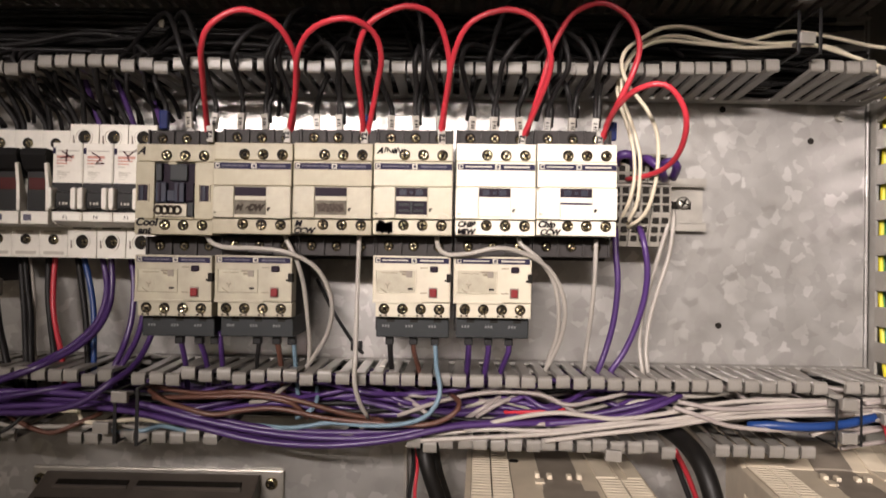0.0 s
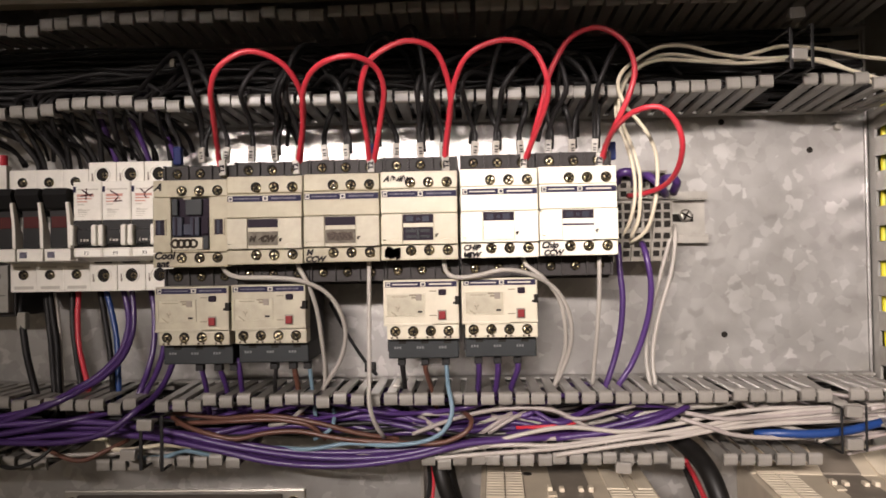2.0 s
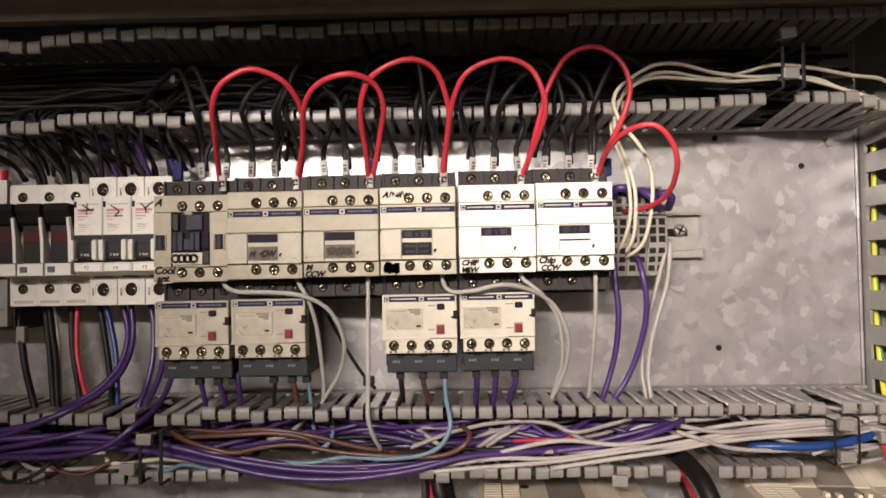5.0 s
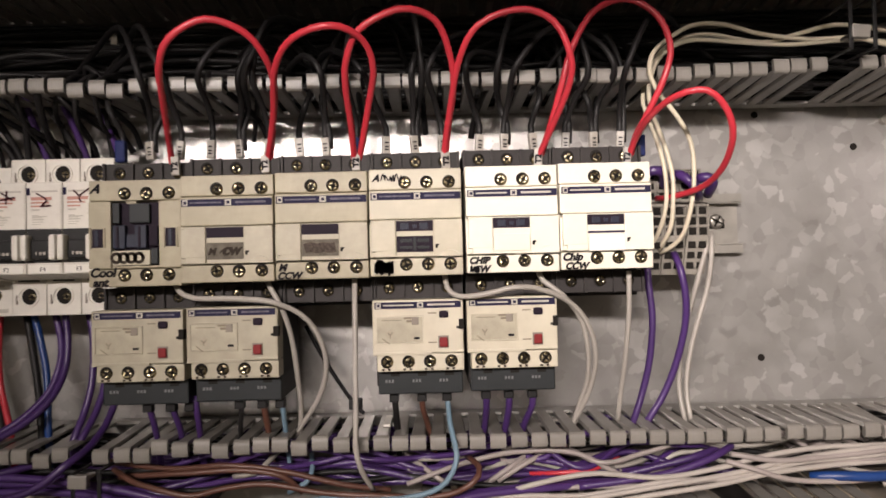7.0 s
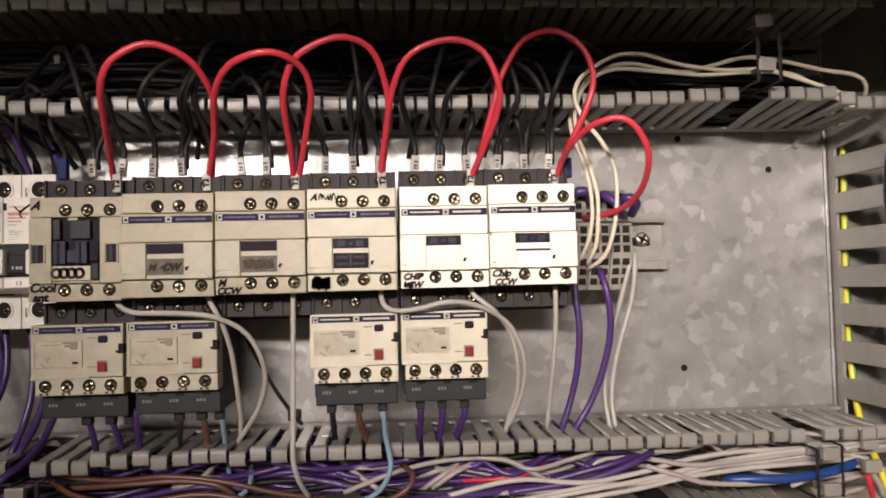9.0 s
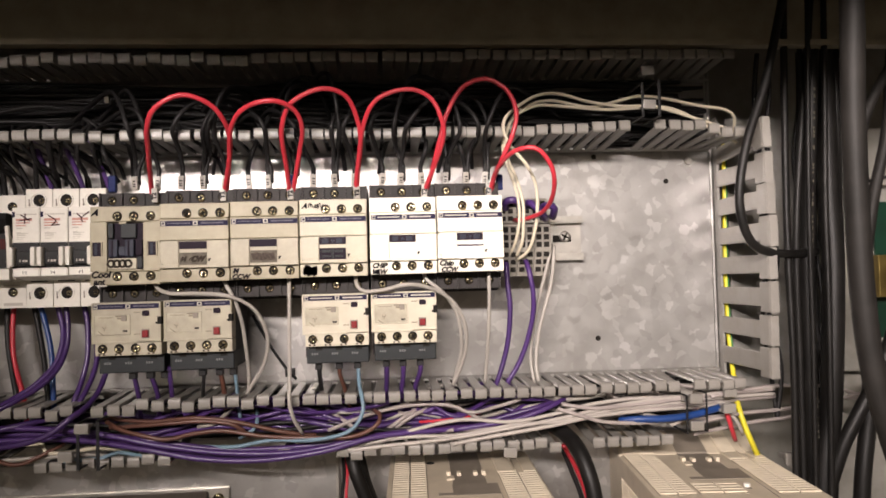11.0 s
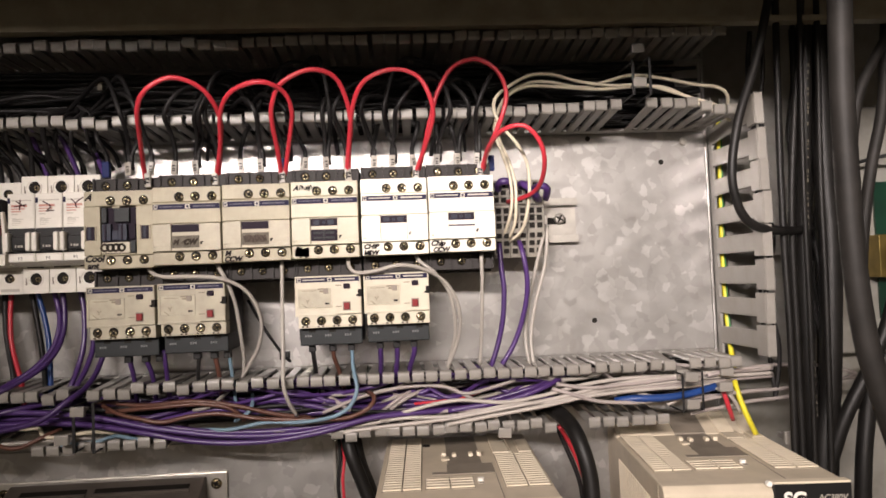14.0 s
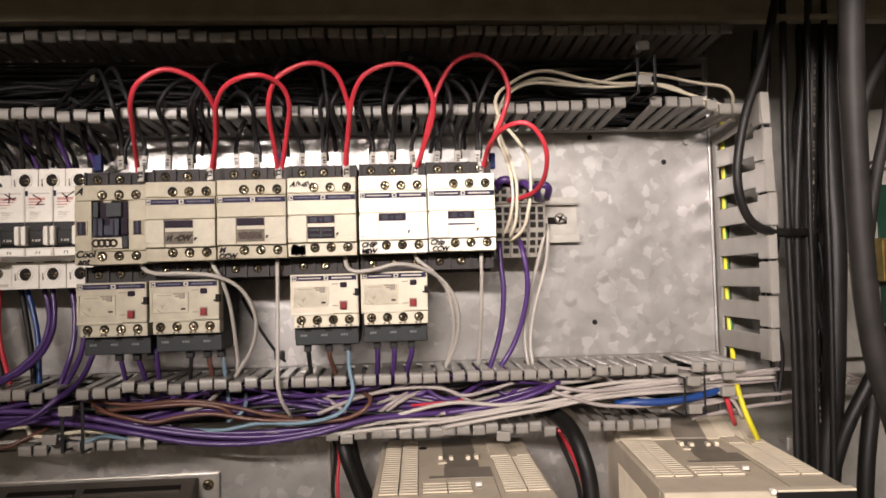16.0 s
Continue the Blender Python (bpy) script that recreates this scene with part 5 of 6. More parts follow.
wire("cream", 1.2, mm((288.2, 40.0, -14.4), (295.6, 30.0, -7.0), (299.1, 24.0, 6.4), (301.0, 22.0, 23.2), (299.5, 20.0, 40.4), (291.7, 16.0, 54.1), (281.4, 12.0, 65.0), (276.2, 10.0, 75.7), (276.9, 8.0, 83.6), (285.9, 16.0, 92.8), (305.3, 30.0, 105.4), (322.8, 34.0, 107.2), (344.0, 34.0, 101.4), (367.4, 30.0, 96.9), (388.3, 26.0, 96.0), (410.6, 24.0, 89.4), (447.1, 30.0, 79.7)), "from the rail terminals up into the upper duct")
wire("cream", 1.2, mm((287.5, 40.0, -12.2), (291.1, 32.0, -1.7), (291.8, 28.0, 11.2), (291.8, 28.0, 27.5), (287.7, 28.0, 43.8), (281.6, 24.0, 56.4), (278.5, 20.0, 66.0), (279.8, 20.0, 76.2), (287.7, 24.0, 89.0), (305.9, 34.0, 98.8), (330.8, 36.0, 98.0), (357.7, 34.0, 95.4), (382.5, 28.0, 95.3), (406.1, 28.0, 94.0), (433.7, 30.0, 80.7), (457.2, 36.0, 70.4)), "from the rail terminals up into the upper duct")
wire("cream", 1.2, mm((283.4, 40.0, -10.1), (287.1, 34.0, 0.2), (289.7, 32.0, 14.0), (289.0, 32.0, 31.5), (283.8, 30.0, 48.7), (279.1, 32.0, 64.9), (280.3, 30.0, 76.7), (291.9, 34.0, 94.9), (314.7, 40.0, 103.8), (345.4, 38.0, 98.2), (363.0, 34.0, 100.9), (380.2, 30.0, 104.2), (400.5, 30.0, 102.3), (428.5, 32.0, 97.2), (448.0, 34.0, 95.0), (457.0, 38.0, 90.0), (461.0, 48.0, 80.0)), "from the rail terminals up into the upper duct")
wire("purple", 2.7, mm((283.2, 52.0, 23.0), (281.4, 40.0, 28.3), (284.7, 36.0, 29.9), (290.1, 38.0, 28.6), (294.2, 50.0, 21.8)), "bridging the rail terminals")
wire("purple", 2.7, mm((298.3, 52.0, 24.5), (298.7, 42.0, 28.2), (302.0, 36.0, 25.3), (306.8, 36.0, 20.3), (312.5, 48.0, 16.3)), "bridging the rail terminals")
wire("purple", 2.7, mm((310.5, 52.0, 21.7), (309.4, 40.0, 24.9), (313.1, 36.0, 25.8), (317.1, 38.0, 23.1), (318.4, 50.0, 17.8)), "bridging the rail terminals")
wire("purple", 1.9, mm((-146.0, 14.0, -118.5), (-102.6, 12.0, -118.0), (-52.8, 16.0, -117.3), (-3.4, 14.0, -122.0), (41.7, 12.0, -131.8), (88.6, 14.0, -139.4), (135.7, 16.0, -140.2), (179.5, 18.0, -133.0), (224.0, 26.0, -130.9), (281.5, 40.0, -127.9)), "running along the lower wiring duct")
wire("purple", 1.9, mm((-143.0, 10.0, -126.1), (-102.6, 12.0, -124.1), (-58.6, 14.0, -116.8), (-37.6, 24.0, -113.7), (-18.0, 40.0, -111.3)), "running along the lower wiring duct")
wire("purple", 1.9, mm((-158.1, 30.0, -116.9), (-113.1, 28.0, -120.3), (-57.1, 24.0, -122.6), (-13.8, 22.0, -123.8), (31.6, 22.0, -130.3), (73.2, 22.0, -137.4), (117.6, 24.0, -139.6), (169.2, 26.0, -136.4), (214.1, 30.0, -130.2), (257.2, 40.0, -122.4)), "running along the lower wiring duct")
wire("purple", 1.9, mm((-153.6, 24.0, -126.1), (-107.9, 20.0, -128.2), (-54.9, 20.0, -125.8), (-12.0, 18.0, -127.3), (31.5, 12.0, -133.8), (69.3, 10.0, -141.4), (109.5, 10.0, -143.6), (149.6, 10.0, -139.3), (186.2, 14.0, -132.0), (237.1, 22.0, -131.0), (273.2, 34.0, -131.6)), "running along the lower wiring duct")
wire("purple", 1.9, mm((-161.1, 34.0, -121.4), (-92.8, 30.0, -125.2), (-42.4, 30.0, -123.1), (4.8, 28.0, -129.9), (58.7, 24.0, -140.6), (107.6, 22.0, -143.7), (155.6, 22.0, -138.6), (203.5, 26.0, -132.5), (238.8, 34.0, -124.4), (261.5, 44.0, -119.8)), "running along the lower wiring duct")
wire("purple", 1.9, mm((112.1, 40.0, -121.3), (141.1, 34.0, -125.4), (169.2, 30.0, -129.8), (204.1, 34.0, -125.9), (226.1, 44.0, -117.8)), "running along the lower wiring duct")
wire("purple", 1.9, mm((83.3, 40.0, -124.6), (126.9, 36.0, -119.8), (162.3, 30.0, -122.9), (197.3, 38.0, -121.5), (215.6, 46.0, -118.1)), "running along the lower wiring duct")
wire("purple", 1.9, mm((236.8, 20.0, -131.2), (276.6, 18.0, -126.0), (300.0, 18.0, -119.5), (313.2, 22.0, -114.8), (327.0, 40.0, -114.3)), "running along the lower wiring duct")
wire("purple", 1.9, mm((245.0, 30.0, -132.1), (275.1, 26.0, -124.5), (298.3, 24.0, -118.5), (311.9, 30.0, -115.8), (325.4, 46.0, -115.5)), "running along the lower wiring duct")
wire("white", 1.4, mm((162.6, 16.0, -141.4), (192.8, 14.0, -138.6), (236.0, 14.0, -135.6), (278.9, 14.0, -129.9), (311.8, 14.0, -125.2), (345.4, 16.0, -119.4), (379.0, 18.0, -115.8), (427.3, 24.0, -114.2), (481.2, 40.0, -113.9)), "running along the lower wiring duct")
wire("white", 1.4, mm((165.9, 20.0, -139.5), (203.0, 18.0, -134.5), (239.6, 16.0, -134.2), (279.4, 16.0, -128.8), (315.1, 14.0, -126.9), (349.4, 18.0, -121.5), (386.3, 20.0, -119.6), (425.7, 26.0, -117.9), (481.0, 40.0, -119.0)), "running along the lower wiring duct")
wire("white", 1.4, mm((189.6, 18.0, -135.4), (213.1, 16.0, -128.3), (243.1, 16.0, -123.6), (276.2, 16.0, -126.5), (305.9, 16.0, -122.7), (333.0, 18.0, -117.4), (364.3, 22.0, -115.2), (405.9, 26.0, -115.4), (483.8, 44.0, -114.0)), "running along the lower wiring duct")
wire("pink", 1.4, mm((203.3, 22.0, -133.2), (240.2, 20.0, -131.2), (276.5, 18.0, -131.0), (319.0, 16.0, -126.8), (346.0, 18.0, -124.8), (376.4, 20.0, -122.2), (412.4, 26.0, -121.2), (483.6, 44.0, -121.6)), "running along the lower wiring duct")
wire("pink", 1.4, mm((309.4, 14.0, -118.6), (324.3, 12.0, -123.2), (341.1, 14.0, -128.7), (368.7, 18.0, -131.6), (399.1, 20.0, -130.6), (439.7, 28.0, -131.3)), "running along the lower wiring duct")
wire("pink", 1.4, mm((312.7, 16.0, -115.8), (334.8, 14.0, -119.2), (361.7, 16.0, -118.5), (388.7, 18.0, -116.9), (424.7, 24.0, -115.1), (481.1, 40.0, -115.6)), "running along the lower wiring duct")
wire("pink", 1.4, mm((194.1, 46.0, -119.7), (207.4, 30.0, -121.5), (225.7, 40.0, -116.9)), "running along the lower wiring duct")
wire("pink", 1.4, mm((196.9, 30.0, -130.0), (210.7, 28.0, -121.1), (231.2, 42.0, -115.6)), "running along the lower wiring duct")
wire("pink", 1.4, mm((189.9, 30.0, -131.7), (203.8, 28.0, -122.1), (218.9, 42.0, -115.5)), "running along the lower wiring duct")
wire("pink", 1.4, mm((147.5, 44.0, -117.1), (157.2, 30.0, -121.1), (169.3, 24.0, -128.4)), "running along the lower wiring duct")
wire("white", 1.4, mm((235.6, 12.0, -139.0), (268.6, 12.0, -134.3), (304.6, 12.0, -129.6), (331.4, 14.0, -125.4), (365.7, 18.0, -123.3), (404.7, 24.0, -123.3), (441.1, 30.0, -123.3)), "running along the lower wiring duct")
wire("blue", 2.6, mm((356.2, 24.0, -130.6), (368.3, 18.0, -128.9), (386.2, 16.0, -129.0), (405.8, 16.0, -127.4), (422.2, 18.0, -124.4), (432.0, 22.0, -123.6), (438.5, 30.0, -127.3)), "running along the lower wiring duct")
wire("brown", 1.5, mm((3.1, 22.0, -116.4), (14.8, 16.0, -121.2), (31.6, 12.0, -125.1), (45.2, 12.0, -127.8), (61.1, 16.0, -125.6), (81.1, 18.0, -124.9), (108.7, 16.0, -129.3), (136.0, 14.0, -131.0), (166.3, 10.0, -130.8), (182.3, 8.0, -124.5), (186.4, 12.0, -118.2), (181.2, 26.0, -115.9)), "running along the lower wiring duct")
wire("brown", 1.5, mm((3.1, 28.0, -121.9), (38.6, 22.0, -119.4), (66.4, 22.0, -118.6), (87.1, 22.0, -122.2), (96.6, 26.0, -131.8)), "running along the lower wiring duct")
wire("brown", 1.5, mm((-4.6, 34.0, -115.5), (29.7, 28.0, -118.6), (59.0, 24.0, -116.6), (86.7, 24.0, -120.2), (117.5, 26.0, -128.5), (141.3, 30.0, -133.1)), "running along the lower wiring duct")
wire("sky", 1.35, mm((98.5, 44.0, -116.7), (101.3, 30.0, -120.7), (98.8, 26.0, -126.6), (88.9, 30.0, -132.7)), "running along the lower wiring duct")
wire("grey", 1.4, mm((82.6, 44.0, -113.0), (78.5, 30.0, -117.0), (72.4, 26.0, -121.3), (60.8, 30.0, -123.9)), "running along the lower wiring duct")
wire("grey", 1.4, mm((-93.9, 26.0, -134.0), (-83.2, 20.0, -137.6), (-69.1, 20.0, -138.7), (-38.5, 22.0, -138.4), (-18.3, 24.0, -138.1), (3.9, 30.0, -140.9)), "running along the lower wiring duct")
wire("cream", 1.4, mm((-53.9, 28.0, -130.6), (-38.4, 22.0, -129.8), (-35.7, 20.0, -134.5), (-23.5, 20.0, -135.6), (-5.0, 26.0, -134.5), (13.2, 34.0, -138.5)), "running along the lower wiring duct")
wire("sky", 1.4, mm((-27.9, 22.0, -141.9), (0.9, 20.0, -139.8), (9.8, 24.0, -137.6), (28.8, 30.0, -143.5)), "running along the lower wiring duct")
wire("brown", 1.4, mm((-91.5, 28.0, -127.5), (-76.1, 20.0, -134.2), (-52.9, 16.0, -141.1), (-36.5, 18.0, -135.6), (-26.2, 26.0, -130.9)), "running along the lower wiring duct")
wire("black", 1.2, mm((-62.2, 8.0, -128.8), (-70.1, 4.0, -136.6), (-83.7, 4.0, -141.5), (-96.5, 8.0, -140.9), (-101.1, 14.0, -135.8), (-99.8, 24.0, -136.9)), "running along the lower wiring duct")
wire("white", 1.4, mm((393.8, 24.0, -135.5), (414.0, 20.0, -126.6), (430.3, 18.0, -124.5), (440.4, 20.0, -132.7), (448.4, 26.0, -144.6)), "running along the lower wiring duct")
wire("red", 1.7, mm((430.1, 22.0, -122.2), (433.2, 18.0, -127.9), (437.1, 20.0, -138.8), (444.4, 30.0, -149.4)), "running along the lower wiring duct")
wire("red", 1.2, mm((206.0, 40.0, -129.0), (226.0, 27.0, -126.0), (246.0, 26.0, -124.0), (262.0, 38.0, -122.0)), "running along the lower wiring duct")
wire("yellow", 2.0, mm((455.1, 50.0, -116.6), (448.0, 30.0, -126.3), (450.0, 26.0, -138.4), (454.7, 26.0, -150.4), (469.7, 40.0, -172.1)), "running down beside the inverter drive")
wire("pink", 1.4, mm((423.0, 20.0, -115.4), (453.8, 30.0, -113.8), (493.5, 46.0, -114.1), (557.4, 75.0, -124.2), (639.7, 110.0, -157.2)), "trailing out of the duct towards the cabinet side")
wire("pink", 1.4, mm((404.3, 18.0, -134.9), (447.7, 28.0, -130.2), (492.7, 46.0, -131.7), (557.1, 75.0, -131.2), (625.7, 110.0, -141.7)), "trailing out of the duct towards the cabinet side")
wire("pink", 1.4, mm((409.9, 22.0, -142.1), (459.2, 34.0, -138.1), (503.9, 50.0, -137.7), (570.2, 80.0, -130.1), (626.1, 110.0, -131.8)), "trailing out of the duct towards the cabinet side")
wire("cable", 3.2, mm((475.0, -6.0, 171.5), (457.5, -8.0, 106.2), (441.5, -10.0, 63.9), (434.5, -10.0, 30.3), (436.6, -8.0, 8.7), (445.7, -4.0, -7.2), (462.1, 4.0, -13.2), (484.6, 14.0, -14.6), (511.4, 30.0, -13.2)), "hanging down the cabinet side", "cable")
wire("cable", 2.6, mm((489.4, 20.0, 182.3), (486.6, 18.0, 140.2), (483.8, 16.0, 77.1), (482.7, 16.0, 28.8), (482.5, 16.0, -28.6), (483.3, 16.0, -92.0), (483.2, 18.0, -163.5), (480.8, 18.0, -262.7)), "hanging down the cabinet side", "cable")
wire("cable", 2.7, mm((511.5, 22.0, 183.2), (504.9, 20.0, 128.0), (497.6, 18.0, 77.3), (491.5, 18.0, 14.9), (490.6, 20.0, -34.2), (491.7, 22.0, -97.6), (491.9, 24.0, -182.1), (489.3, 24.0, -265.7)), "hanging down the cabinet side", "cable")
printed = wire("cable", 5.0, mm((516.5, 26.0, 184.9), (511.8, 26.0, 115.6), (507.3, 26.0, 51.0), (503.1, 26.0, -16.2), (501.7, 26.0, -81.4), (501.9, 28.0, -166.7), (499.4, 28.0, -268.0)), "hanging down the cabinet side", "cable")
bars, zz = [], 0.108
rnd = random.Random(5)
while zz > -0.150:
    xx = 0.5026 + 0.0085 * max(0.0, (zz + 0.03) / 0.14)
    h = rnd.uniform(0.0010, 0.0030)
    if rnd.random() < 0.8:
        bars.append((xx - 0.0007, xx + 0.0006, 0.0207, 0.0212, zz - h, zz))
    zz -= h + rnd.uniform(0.0008, 0.0030)
part("cable_print", boxes(bars), OLD_LABEL, printed, "faint white print along the cable")
wire("cable", 8.0, mm((523.3, 32.0, 187.4), (524.9, 32.0, 117.2), (525.3, 32.0, 30.0), (525.1, 30.0, -30.8), (518.0, 28.0, -124.8), (509.3, 26.0, -175.0), (498.3, 26.0, -267.1)), "hanging down the cabinet side", "cable")
wire("cable", 1.9, mm((500.5, 8.0, 183.0), (497.0, 8.0, 90.0), (495.0, 9.0, 0.0), (496.0, 12.0, -90.0), (493.0, 14.0, -265.0)), "hanging down the cabinet side", "cable")
wire("cable", 2.2, mm((517.0, 15.0, 183.0), (514.5, 15.0, 100.0), (511.0, 14.0, 20.0), (510.0, 14.0, -70.0), (505.0, 15.0, -265.0)), "hanging down the cabinet side", "cable")
wire("cable", 4.0, mm((545.1, 44.0, 192.4), (540.1, 44.0, 53.5), (539.2, 44.0, -30.9), (533.1, 42.0, -101.2), (524.4, 40.0, -187.9), (517.6, 40.0, -274.1)), "hanging down the cabinet side", "cable")
wire("dusty", 6.7, mm((459.0, -100.0, 139.3), (458.5, -100.0, 112.8), (456.5, -100.0, 51.8), (458.7, -98.0, -30.7), (464.4, -96.0, -80.9), (474.5, -94.0, -118.1), (487.1, -92.0, -156.1), (511.1, -90.0, -220.5)), "hanging down the cabinet side", "cable")
wire("dusty", 3.9, mm((610.1, 16.0, 181.0), (584.5, 16.0, 147.3), (558.1, 14.0, 110.1), (544.0, 14.0, 83.5), (541.3, 20.0, 53.7), (541.9, 26.0, 20.2)), "hanging down the cabinet side", "cable")
wire("dusty", 4.2, mm((583.4, 26.0, 185.0), (576.9, 26.0, 142.6), (569.9, 26.0, 78.2), (559.1, 28.0, 30.5), (551.5, 30.0, -17.3), (550.1, 34.0, -57.6)), "hanging down the cabinet side", "cable")
wire("cable", 5.0, mm((592.3, 16.0, -7.6), (569.7, 16.0, -40.5), (558.2, 16.0, -79.0), (544.8, 18.0, -110.2), (523.1, 20.0, -150.0), (512.7, 24.0, -181.9), (502.7, 30.0, -218.2)), "hanging down the cabinet side", "cable")
wire("cable", 6.0, mm((559.5, 40.0, -102.1), (553.9, 40.0, -145.7), (545.8, 38.0, -193.7), (540.4, 38.0, -274.8)), "hanging down the cabinet side", "cable")
wire("black", 1.3, mm((606.5, 120.0, -132.3), (627.0, 118.0, -118.8), (643.1, 112.0, -115.2), (670.8, 112.0, -113.9)), "lying against the cabinet back")
wire("black", 1.3, mm((606.8, 120.0, -124.7), (629.1, 118.0, -131.9), (642.5, 112.0, -128.7), (670.2, 112.0, -126.4)), "lying against the cabinet back")
wire("grey", 1.4, mm((605.2, 110.0, -130.9), (619.0, 108.0, -141.1), (635.4, 104.0, -156.0), (661.9, 104.0, -172.0)), "lying against the cabinet back")
wire("grey", 1.4, mm((604.8, 110.0, -138.3), (621.2, 108.0, -151.1), (634.8, 104.0, -168.3), (661.2, 104.0, -186.8)), "lying against the cabinet back")
wire("black", 1.5, mm((609.1, 120.0, 47.4), (623.7, 110.0, 50.7), (642.0, 100.0, 53.8), (680.1, 100.0, 60.6)), "lying against the cabinet back")
wire("cable", 5.5, mm((295.8, 66.0, -134.0), (310.8, 52.0, -136.6), (317.1, 26.0, -138.9), (321.2, 6.0, -145.5), (324.7, -4.0, -158.4), (327.7, -8.0, -176.8), (327.8, -10.0, -203.1), (327.6, -10.0, -241.3)), "going down beside the inverter drive", "cable")
wire("red", 1.7, mm((318.7, 40.0, -149.6), (327.7, 44.0, -165.8), (334.5, 44.0, -183.2), (338.2, 44.0, -200.4), (341.1, 44.0, -243.0)), "going down beside the inverter drive")
wire("black", 1.7, mm((317.4, 44.0, -150.4), (325.0, 46.0, -168.3), (332.2, 46.0, -187.8), (335.1, 46.0, -205.1), (337.2, 46.0, -243.5)), "going down beside the inverter drive")
wire("red", 1.2, mm((158.8, 60.0, -150.3), (160.7, 62.0, -170.1), (159.5, 60.0, -186.6), (160.7, 60.0, -216.5), (160.4, 60.0, -242.0)), "going down beside the inverter drive")
wire("black", 1.3, mm((157.4, 56.0, -149.4), (158.3, 60.0, -169.5), (156.0, 60.0, -190.7), (158.6, 60.0, -216.4), (157.1, 60.0, -241.8)), "going down beside the inverter drive")
wire("cable", 5.0, mm((163.1, 50.0, -142.0), (167.3, 40.0, -160.9), (174.5, 40.0, -181.9), (183.2, 40.0, -207.1), (189.4, 40.0, -236.3)), "going down beside the inverter drive", "cable")
wire("cable", 4.0, mm((168.6, 56.0, -143.5), (173.1, 52.0, -168.3), (180.2, 50.0, -189.2), (187.9, 48.0, -214.1)), "going down beside the inverter drive", "cable")
earth = wire("yellow", 2.0, mm((468.9, 80.0, 82.1), (467.4, 79.0, 37.4), (466.0, 79.0, -18.6), (466.2, 79.0, -65.1), (465.0, 72.0, -101.5), (461.5, 60.0, -118.1)), "with a green stripe inside the side duct")
wire("green", 0.7, mm((469.6, 78.4, 82.2), (468.1, 77.4, 37.4), (466.8, 77.4, -18.6), (467.0, 77.4, -65.1), (465.8, 70.5, -101.5)), "", "green_stripe", parent=earth)

# ---- marker sleeves and black wires from the contactor terminals ----
rng = random.Random(7)
SLEEVE = bpy.data.meshes.new("marker_sleeve")
b = box(-0.0021, 0.0021, -0.0016, 0.0016, 0, 0.0095, 0.0006)
b.to_mesh(SLEEVE)
b.free()
SLEEVE.materials.append(SLEEVE_PVC)
SLEEVE_BAR = bpy.data.meshes.new("printed_bar")
b = boxes([(-0.0009, 0.0011, -0.00175, -0.0016, z, z + 0.0007) for z in (0.0022, 0.0036, 0.0058)])
b.to_mesh(SLEEVE_BAR)
b.free()
SLEEVE_BAR.materials.append(INK)


def sleeve(x, y, z, tilt, bars=True):
    s = tagged(share("marker_sleeve", SLEEVE, None, (x, y, z), (rng.uniform(-.1, .1), tilt, rng.uniform(-.3, .3))), "white printed marker sleeve on a wire end", "wire marker", "wire markers")
    if bars:
        share("printed_bar", SLEEVE_BAR, s, (0, 0, 0))
    return s


UP = "rising from the terminals into the upper duct"
for i in range(6):
    cx = C1X + i * PITCH + (0.0013 if i > 3 else 0)
    for k, dx in enumerate((-0.0145, 0.0, 0.0145)):
        x = cx + dx + rng.uniform(-0.0008, 0.0008)
        tilt = rng.uniform(-0.12, 0.12)
        if i == 0 and k == 0:
            tagged(part("blue_sleeve", box(x - 0.0026, x + 0.0026, 0.022, 0.027, 0.0385, 0.0500, 0.0012), SLEEVE_BLUE), "dark blue insulating sleeve on a wire end", "wire marker")
        else:
            sleeve(x, 0.0265, 0.0400, tilt)
        for rep in range(2 if (k == 1 or rng.random() < 0.45) else 1):
            drift = rng.uniform(-0.012, 0.012)
            end = rng.choice((-1, 1)) * rng.uniform(0.02, 0.08)
            hi = rng.uniform(0.090, 0.118)
            front = rng.choice((0.006, 0.010, 0.034))
            wire("black", 1.6, [(x + rep * 0.002, 0.0268, 0.044), (x + tilt * 0.010 + rep * 0.002, 0.028, 0.054), (x + drift * 0.5, 0.022 + rep * 0.006, 0.066), (x + drift, front, 0.080),
                                 (x + drift * 1.2 + end * 0.25, max(front, 0.012) + rng.uniform(0.0, 0.012), hi), (x + end * 0.7, 0.050, hi + rng.uniform(-0.01, 0.006)), (x + end, 0.065, hi - 0.012)], UP)
    if 0 <= i < 6:
        x = cx + 0.0145
        s = sleeve(x + 0.0010, 0.0175, 0.0305, rng.uniform(-0.08, 0.08), False)
        text("T2", 0.0042, (0.0013, -0.0018, 0.0018), INK, s, turn=-math.pi / 2)
bunch = random.Random(21)
for k in range(40):
    z0, y0, n = 0.077 + 0.048 * (k + bunch.random()) / 40, 0.071 + 0.009 * bunch.random(), 11
    x1 = bunch.choice((0.38, 0.43, 0.45))
    wire("black", bunch.uniform(1.2, 1.9), [(-0.36 + (x1 + 0.36) * i / n, min(0.081, y0 + bunch.uniform(-0.004, 0.004)), min(0.1255, z0 + bunch.uniform(-0.004, 0.004))) for i in range(n + 1)], "packed against the back of the upper duct", sides=6)
